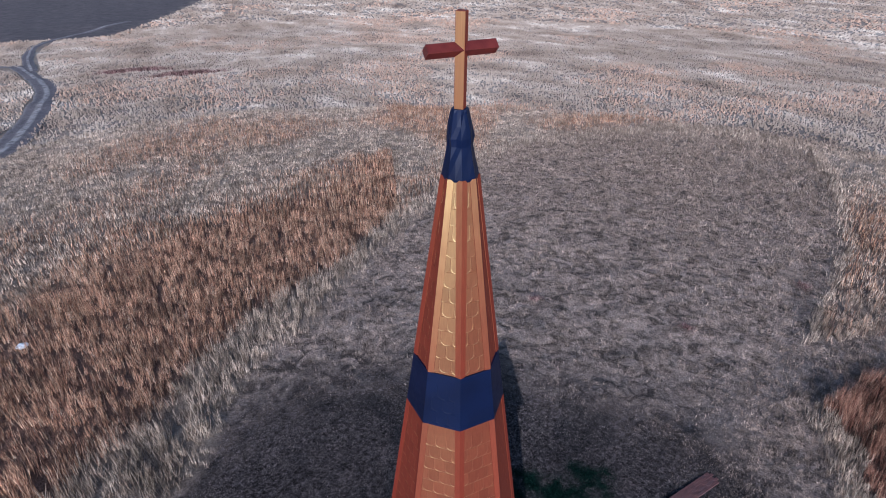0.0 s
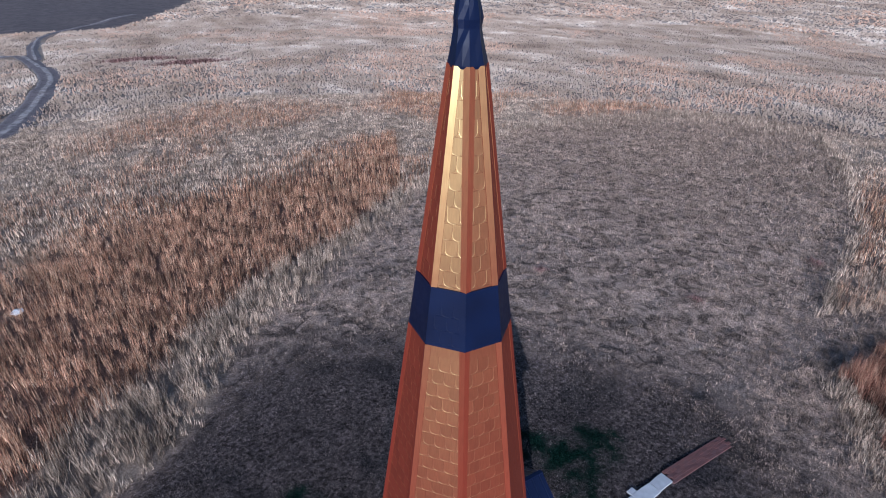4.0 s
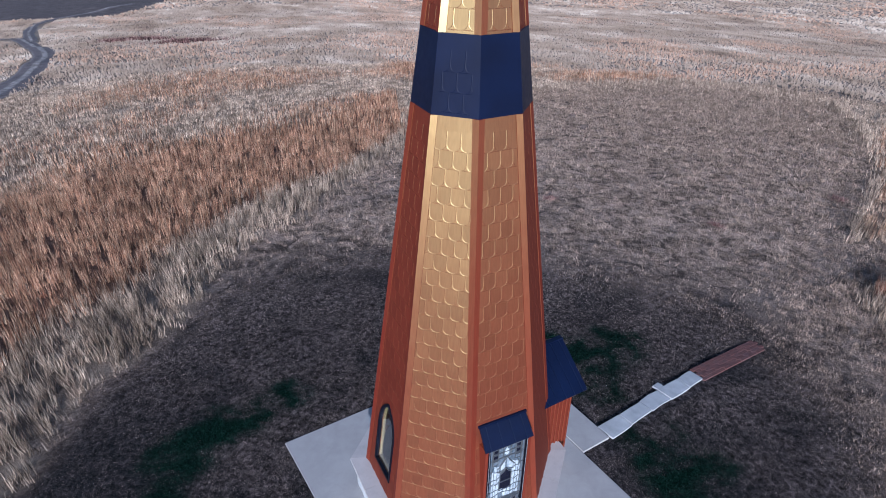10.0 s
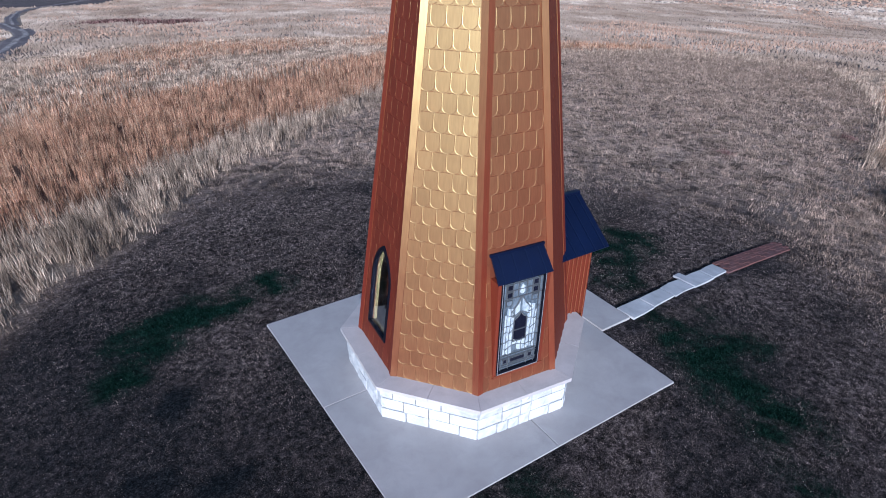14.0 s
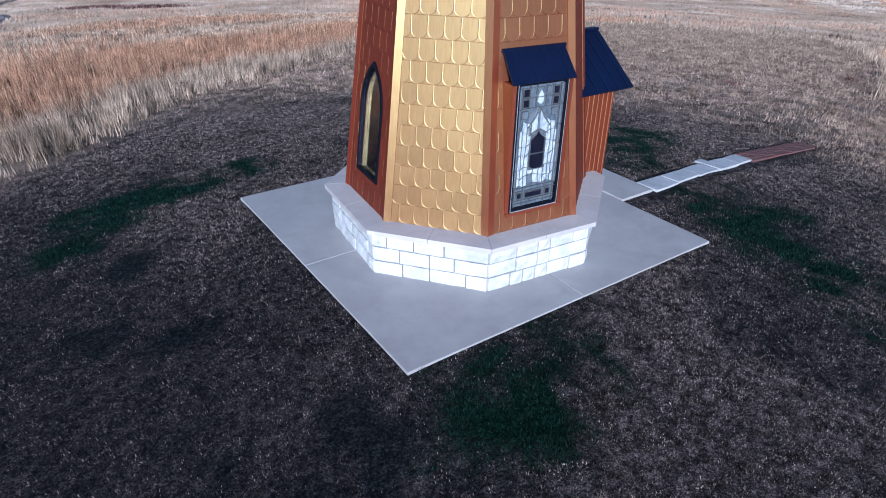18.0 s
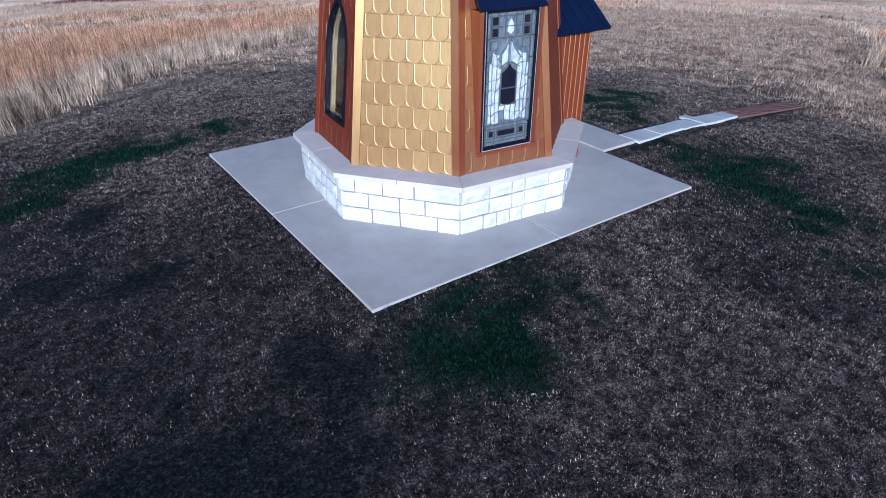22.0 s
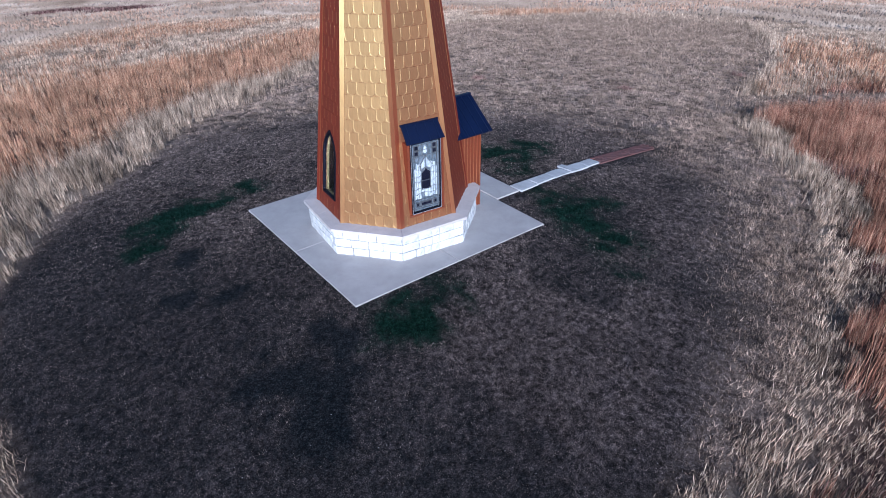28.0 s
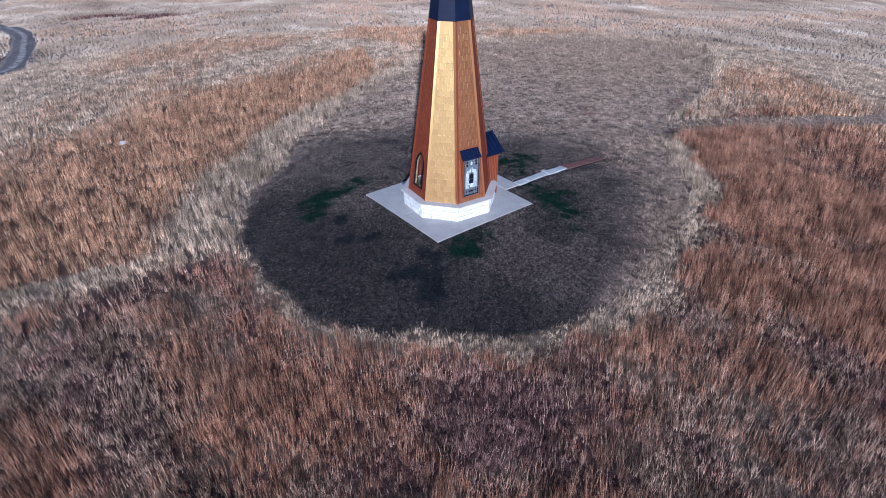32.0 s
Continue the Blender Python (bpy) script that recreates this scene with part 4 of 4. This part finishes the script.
def stained_window():
    """Upright leaded-glass window standing in a copper surround, out from the leaning wall at its head."""
    win = new("stained_glass_window")
    win.parent = tower
    win["label"] = "tall leaded stained-glass panel of grey and white glass"
    yf = -apoth(SG_Z0) - 0.012

    def piece(name, x0, x1, z0, z1, y0, y1, mat, bevel=0.0, label=""):
        bm = bmesh.new()
        box(bm, x0, x1, y0, y1, z0, z1, bevel)
        return part(name, bm, mat, win, label)
    # cheeks, sill and surround
    for s in (-1, 1):
        bm = bmesh.new()
        xa, xb = (s * (SG_W + 0.03), s * (SG_W + 0.085))
        lo = [(xa, yf, SG_Z0 - 0.03), (xa, -apoth(SG_Z0) + 0.06, SG_Z0 - 0.03), (xa, -apoth(2.60) + 0.03, 2.60), (xa, yf, 2.60)]
        prism(bm, lo, [(xb, p[1], p[2]) for p in lo])
        bmesh.ops.recalc_face_normals(bm, faces=bm.faces)
        part("side_cheek", bm, M_TRIM, win, "copper side cheek")
    piece("sill", -SG_W - 0.09, SG_W + 0.09, SG_Z0 - 0.075, SG_Z0 - 0.03, yf - 0.02, -apoth(SG_Z0) + 0.06, M_TRIM, 0.004)
    piece("backing", -SG_W - 0.03, SG_W + 0.03, SG_Z0 - 0.03, 2.66, yf + 0.055, yf + 0.075, M_NAVY_FRAME)
    for s in (-1, 1):
        piece("frame_stile", s * SG_W - 0.0225, s * SG_W + 0.0225, SG_Z0 - 0.03, 2.62, yf - 0.008, yf + 0.055, M_NAVY_FRAME, 0.004)
        piece("frame_edge", s * (SG_W + 0.0075) - 0.003, s * (SG_W + 0.0075) + 0.003, SG_Z0 - 0.028, 2.61, yf - 0.013, yf - 0.0085, M_WHITE)
    piece("frame_edge", -SG_W, SG_W, SG_Z0 - 0.026, SG_Z0 - 0.016, yf - 0.013, yf - 0.0085, M_WHITE)
    for z in (SG_Z0 - 0.008, 2.60):
        piece("frame_rail", -SG_W + 0.022, SG_W - 0.022, z - 0.0225, z + 0.0225, yf - 0.006, yf + 0.055, M_NAVY_FRAME, 0.004)
    # leaded glass: u across -1..1, v upward 0..1
    W, Z0, Z1 = SG_W - 0.024, SG_Z0 + 0.018, 2.575

    def pane(pts, mat, depth=0.030):
        bm = bmesh.new()
        q = [(u * W, yf + depth, Z0 + v * (Z1 - Z0)) for u, v in pts]
        prism(bm, q, [(a, b + 0.008, c) for a, b, c in q])
        bmesh.ops.recalc_face_normals(bm, faces=bm.faces)
        part("glass_piece", bm, mat, win)

    def came(u0, v0, u1, v1, w=0.0055):
        p, q = Vector((u0 * W, 0, Z0 + v0 * (Z1 - Z0))), Vector((u1 * W, 0, Z0 + v1 * (Z1 - Z0)))
        d = (q - p).normalized()
        n = Vector((-d.z, 0, d.x)) * w / 2
        bm = bmesh.new()
        lo = [p - n, q - n, q + n, p + n]
        prism(bm, [(a.x, yf + 0.014, a.z) for a in lo], [(a.x, yf + 0.045, a.z) for a in lo])
        bmesh.ops.recalc_face_normals(bm, faces=bm.faces)
        part("came", bm, M_LEAD, win)

    def rect(u0, v0, u1, v1, mat, lead=True):
        pane([(u0, v0), (u1, v0), (u1, v1), (u0, v1)], mat)
        if lead:
            for a, b, c, d in ((u0, v0, u1, v0), (u1, v0, u1, v1), (u0, v1, u1, v1), (u0, v0, u0, v1)):
                came(a, b, c, d)
    pane([(-1, 0), (1, 0), (1, 1), (-1, 1)], M_ART_BLUE, 0.041)
    # foot band of small dark lights
    for u0, u1 in ((-0.78, -0.56), (-0.40, 0.40), (0.56, 0.78)):
        rect(u0, 0.070, u1, 0.120, M_ART_DARK)
    for v in (0.03, 0.055, 0.135, 0.165):
        came(-1, v, 1, v)
    for u in (-0.9, -0.5, 0.5, 0.9):
        came(u, 0.0, u, 0.165)
    for s in (-1, 1):
        for v0, v1 in ((0.17, 0.33), (0.33, 0.50), (0.50, 0.66), (0.66, 0.82), (0.82, 0.99)):
            a, b = sorted((s * 0.86, s * 0.99))
            rect(a, v0 + 0.004, b, v1 - 0.004, M_ART_BLUE)
    # drapery of opal glass round the dark niche: irregular shards
    shard = random.Random(21)
    us, vs = [-0.84, -0.70, -0.55, -0.36, -0.13, 0.12, 0.36, 0.55, 0.71, 0.84], [0.185, 0.26, 0.325, 0.44, 0.53, 0.62, 0.70]
    grid = [[(u + (shard.uniform(-0.035, 0.035) if 0 < a < 9 else 0), v + (shard.uniform(-0.022, 0.022) if 0 < b < 6 else shard.uniform(-0.012, 0.02))) for b, v in enumerate(vs)] for a, u in enumerate(us)]
    for a in range(9):
        for b in range(6):
            if (3 <= a <= 5 and b >= 2) or (a in (0, 8) and b == 5):
                continue
            cell = [grid[a][b], grid[a + 1][b], grid[a + 1][b + 1], grid[a][b + 1]]
            pane(cell, M_ART_BLUE if (a * 5 + b * 3) % 11 == 4 else M_ART_WHITE)
            for p, q in ((cell[0], cell[1]), (cell[1], cell[2])):
                came(*p, *q, 0.0032)
    for s in (-1, 1):
        pane([(s * 0.06, 0.645), (s * 0.44, 0.60), (s * 0.50, 0.665), (s * 0.22, 0.735), (s * 0.06, 0.80)], M_ART_WHITE)
        came(s * 0.06, 0.645, s * 0.44, 0.60, 0.012)
        came(s * 0.50, 0.665, s * 0.22, 0.735, 0.012)
        came(s * 0.22, 0.735, 0, 0.82, 0.012)
        for v0, v1 in ((0.74, 0.80), (0.83, 0.89), (0.91, 0.97)):
            u0, u1 = sorted((s * 0.52, s * 0.80))
            rect(u0, v0, u1, v1, M_ART_BLUE if v0 < 0.8 else M_ART_DARK)
    rect(-0.34, 0.315, 0.34, 0.445, M_ART_DARK)
    pane([(-0.34, 0.45), (0.34, 0.45), (0.34, 0.565), (0.12, 0.60), (0, 0.64), (-0.12, 0.60), (-0.34, 0.565)], M_ART_DARK)
    for s in (-1, 1):
        came(s * 0.34, 0.45, s * 0.34, 0.565, 0.012)
        came(s * 0.34, 0.565, s * 0.12, 0.60, 0.012)
        came(s * 0.12, 0.60, 0, 0.64, 0.012)
    pane([(-0.13, 0.86), (0, 0.84), (0.13, 0.86), (0.10, 0.92), (0, 0.95), (-0.10, 0.92)], M_ART_WHITE)
    for v in (0.82, 0.90, 0.975):
        came(-0.84, v, 0.84, v)
    for u in (-0.5, -0.22, 0.22, 0.5):
        came(u, 0.82, u, 0.99)


stained_window()


def sloped_roof(parent, label, name, p0, p1, q1, q0, seams, thick=0.035, rib=0.012):
    """A metal roof sheet with standing seams between edges p (upper) and q (lower)."""
    p0, p1, q1, q0 = [Vector(v) for v in (p0, p1, q1, q0)]
    n = (p1 - p0).cross(q0 - p0).normalized()
    if n.z < 0:
        n = -n
    bm = bmesh.new()
    prism(bm, [p0, p1, q1, q0], [v + n * thick for v in (p0, p1, q1, q0)])
    bmesh.ops.recalc_face_normals(bm, faces=bm.faces)
    roof = part(name, bm, M_NAVY, parent, label)
    for k in range(seams):
        t = (k + 0.5) / seams if seams > 1 else 0.5
        a, b = p0.lerp(p1, t), q0.lerp(q1, t)
        s = (p1 - p0).normalized() * 0.008
        bm = bmesh.new()
        prism(bm, [a - s + n * thick, a + s + n * thick, b + s + n * thick, b - s + n * thick], [a - s + n * (thick + rib), a + s + n * (thick + rib), b + s + n * (thick + rib), b - s + n * (thick + rib)])
        bmesh.ops.recalc_face_normals(bm, faces=bm.faces)
        part("standing_seam", bm, M_NAVY_RIB, roof)
    return roof


# awning over the stained glass
yt, yb = -apoth(2.93), -1.70
aw = sloped_roof(tower, "dark navy standing-seam metal awning", "awning", (-0.445, yt, 2.93), (0.445, yt, 2.93), (0.465, yb, 2.60), (-0.465, yb, 2.60), 4, 0.025, 0.005)
bm = bmesh.new()
box(bm, -0.465, 0.465, yt - 0.035, yt + 0.02, 2.925, 2.97, 0.006)
part("head_flashing", bm, M_NAVY, aw)

# porch on the east face, square to the slab rather than to the octagon
PORCH = pose(0.0, -0.02, 0, 0, 0, 3.2 - TURN)
PX, PY, PEAVE, PRIDGE = 2.16, 0.72, 2.03, 2.69


def on_porch(ob):
    ob.matrix_local = PORCH @ ob.matrix_local
    return ob


bm = bmesh.new()
outer = [(-PY, 0.0), (PY, 0.0), (PY, PEAVE + 0.06), (0, PRIDGE - 0.06), (-PY, PEAVE + 0.06)]
prism(bm, [(PX - 0.08, a, b) for a, b in outer], [(PX, a, b) for a, b in outer])
for s in (-1, 1):
    box(bm, 1.30, PX - 0.08, min(s * PY, s * (PY - 0.08)), max(s * PY, s * (PY - 0.08)), 0.0, PEAVE + 0.05)
bmesh.ops.recalc_face_normals(bm, faces=bm.faces)
porch = on_porch(part("porch_wall", bm, M_BATTEN, tower, "porch wall clad in ribbed copper siding"))
for s in (-1, 1):
    for k in range(9):
        bm = bmesh.new()
        x = 1.34 + 0.098 * k
        ya, yb2 = sorted((s * PY, s * (PY + 0.022)))
        box(bm, x, x + 0.036, ya, yb2, 0.0, PEAVE + 0.0, 0.006)
        part("batten", bm, M_TRIM, porch)
for s in (-1, 1):
    on_porch(sloped_roof(tower, "dark navy standing-seam porch roof", "porch_roof", (1.12, 0, PRIDGE), (2.40, 0, PRIDGE), (2.40, s * 0.87, PEAVE - 0.03), (1.12, s * 0.87, PEAVE - 0.03), 6))
bm = bmesh.new()
box(bm, 1.12, 2.395, -0.05, 0.05, PRIDGE + 0.03, PRIDGE + 0.07, 0.006)
on_porch(part("ridge_cap", bm, M_NAVY, tower))

# ---- stone plinth ----
plinth = thing("stone_plinth", "low octagonal plinth of white limestone blocks with capstones", "plinth")
plinth.rotation_euler = (0, 0, radians(TURN))
AP, COURSE, CAP0, CAP1 = 1.928, 0.208, 0.624, 0.690
bm = bmesh.new()
octo = lambda ap, z: [(ap / math.cos(radians(22.5)) * math.cos(radians(247.5 + 45 * k)), ap / math.cos(radians(22.5)) * math.sin(radians(247.5 + 45 * k)), z) for k in range(8)]
prism(bm, octo(AP - 0.03, -0.02), octo(AP - 0.03, CAP0))
part("mortar_core", bm, M_MORTAR, plinth)
rng = random.Random(11)
for i in range(8):
    a = radians(225 + 45 * i)
    n = Vector((math.cos(a), math.sin(a), 0))
    u = Vector((0, 0, 1)).cross(n)
    m = Matrix((u, n, Vector((0, 0, 1)))).transposed().to_4x4()
    hw = AP * math.tan(radians(22.5))
    for c in range(3):
        z0, z1 = 0.002 + c * COURSE, 0.002 + (c + 1) * COURSE - 0.017
        x = -hw + 0.004
        while x < hw - 0.02:
            ln = rng.choice((0.2, 0.34, 0.38, 0.42, 0.5))
            if hw - (x + ln) < 0.16:
                ln = hw - 0.004 - x
            bm = bmesh.new()
            d = AP + rng.uniform(-0.004, 0.012)
            nx = max(2, int(ln / 0.09))
            g = [[bm.verts.new((x + (ln - 0.019) * p / nx, d + (0 if p in (0, nx) or q in (0, 2) else rng.uniform(0.006, 0.024)) + rng.uniform(-0.004, 0.004), z0 + (z1 - z0) * q / 2 + rng.uniform(-0.003, 0.003))) for p in range(nx + 1)] for q in range(3)]
            for q in range(2):
                for p in range(nx):
                    bm.faces.new((g[q][p], g[q][p + 1], g[q + 1][p + 1], g[q + 1][p]))
            edge = [g[0][p] for p in range(nx + 1)] + [g[1][nx]] + [g[2][p] for p in range(nx, -1, -1)] + [g[1][0]]
            back = [bm.verts.new((v.co.x, AP - 0.05, v.co.z)) for v in edge]
            for p in range(len(edge)):
                r = (p + 1) % len(edge)
                bm.faces.new((edge[p], back[p], back[r], edge[r]))
            bmesh.ops.recalc_face_normals(bm, faces=bm.faces)
            part("stone_block", bm, M_STONE, plinth).matrix_local = m
            x += ln
    # two dressed capstones a side
    o, inn = 2.022, apoth(0.69) - 0.03
    ho, hi = o * math.tan(radians(22.5)), inn * math.tan(radians(22.5))
    for s0, s1 in ((-1, 0), (0, 1)):
        bm = bmesh.new()
        g0, g1 = (0.003 if s0 == 0 else 0.002), (-0.003 if s1 == 0 else -0.002)
        lo = [(ho * s0 + g0, o, CAP0), (ho * s1 + g1, o, CAP0), (hi * s1 + g1, inn, CAP0), (hi * s0 + g0, inn, CAP0)]
        hi_ = [(p, q, CAP1 if q == o else CAP1 + 0.015) for p, q, r in lo]
        prism(bm, lo, hi_)
        bmesh.ops.recalc_face_normals(bm, faces=bm.faces)
        part("capstone", bm, M_CAPSTONE, plinth, "smooth pale dressed capstone").matrix_local = m

# ---- paving ----
SLAB = pose(-0.03, 0.095, 0, 0, 0, 4.5)
slab = thing("concrete_pavement", "square light grey concrete slab with control joints", "pavement", kind="structure")
for sx in (0, 1):
    for sy in (0, 1):
        bm = bmesh.new()
        x0, x1 = (-2.70, -0.005) if sx == 0 else (0.005, 2.70)
        y0, y1 = (-2.70, -0.005) if sy == 0 else (0.005, 2.70)
        box(bm, x0, x1, y0, y1, -0.22, 0.0, 0.008)
        part("slab_panel", bm, M_SLAB, slab).matrix_local = SLAB
bm = bmesh.new()
box(bm, 2.708, 3.50, -0.98, 0.75, -0.2, 0.022, 0.008)
part("entry_pad", bm, M_SLAB, slab, "raised concrete pad before the porch").matrix_local = SLAB


def on_ground(x, y, rz, lift):
    g = float(ground_z(np.array(x), np.array(y)))
    dx = (float(ground_z(np.array(x + 0.2), np.array(y))) - g) / 0.2
    dy = (float(ground_z(np.array(x), np.array(y + 0.2))) - g) / 0.2
    nrm = Vector((-dx, -dy, 1)).normalized()
    return Matrix.Translation((x, y, g + lift)) @ Vector((0, 0, 1)).rotation_difference(nrm).to_matrix().to_4x4() @ pose(0, 0, 0, 0, 0, rz)


walkway = thing("flagstone_walk", "irregular pale flagstone walk laid in the turf", "walkway", kind="structure")
rng = random.Random(5)
x = 3.55
while x < 7.2:
    ln = rng.uniform(0.55, 0.85)
    ln = min(ln, 7.36 - x)
    yc = -0.48 + (x - 3.5) * 0.2
    wa, wb = 0.16 + rng.uniform(0, 0.07), 0.17 + rng.uniform(0, 0.06)
    e = 0.004
    pts = [(-ln / 2 + e, -wa + rng.uniform(-0.02, 0.02)), (0, -wa + rng.uniform(-0.015, 0.015)), (ln / 2 - e, -wa + rng.uniform(-0.02, 0.02)), (ln / 2 - e, wb + rng.uniform(-0.02, 0.02)), (0, wb + rng.uniform(-0.015, 0.015)), (-ln / 2 + e, wb + rng.uniform(-0.02, 0.02))]
    bm = bmesh.new()
    prism(bm, [(p, q, -0.05) for p, q in pts], [(p, q, 0.014) for p, q in pts])
    bmesh.ops.recalc_face_normals(bm, faces=bm.faces)
    part("flagstone", bm, M_FLAG, walkway).matrix_local = on_ground(x + ln / 2, yc + ln * 0.1, 11.3, 0.025 + rng.uniform(-0.006, 0.006))
    x += ln
bm = bmesh.new()
box(bm, -0.13, 0.13, -0.085, 0.085, -0.05, 0.014, 0.006)
part("flagstone", bm, M_FLAG, walkway).matrix_local = on_ground(5.98, 0.31, 13, 0.028)
bricks = thing("brick_path", "weathered red brick path continuing the flagstones", "path", kind="structure")
bm = bmesh.new()
box(bm, -0.098, 0.098, -0.046, 0.046, -0.05, 0.012, 0.004)
ME_BRICK = to_mesh(bm, "brick", M_BRICK)
for r in range(5):
    for c in range(15):
        x = 7.47 + 0.198 * c + (0.1 if r % 2 else 0)
        y = 0.27 + (x - 7.4) * 0.125 + (r - 2) * 0.098
        shared("brick", ME_BRICK, bricks, on_ground(x, y, 7.1 + rng.uniform(-2, 2), 0.035 + rng.uniform(-0.008, 0.006)))

for i in range(8):
    shingle_face(i)
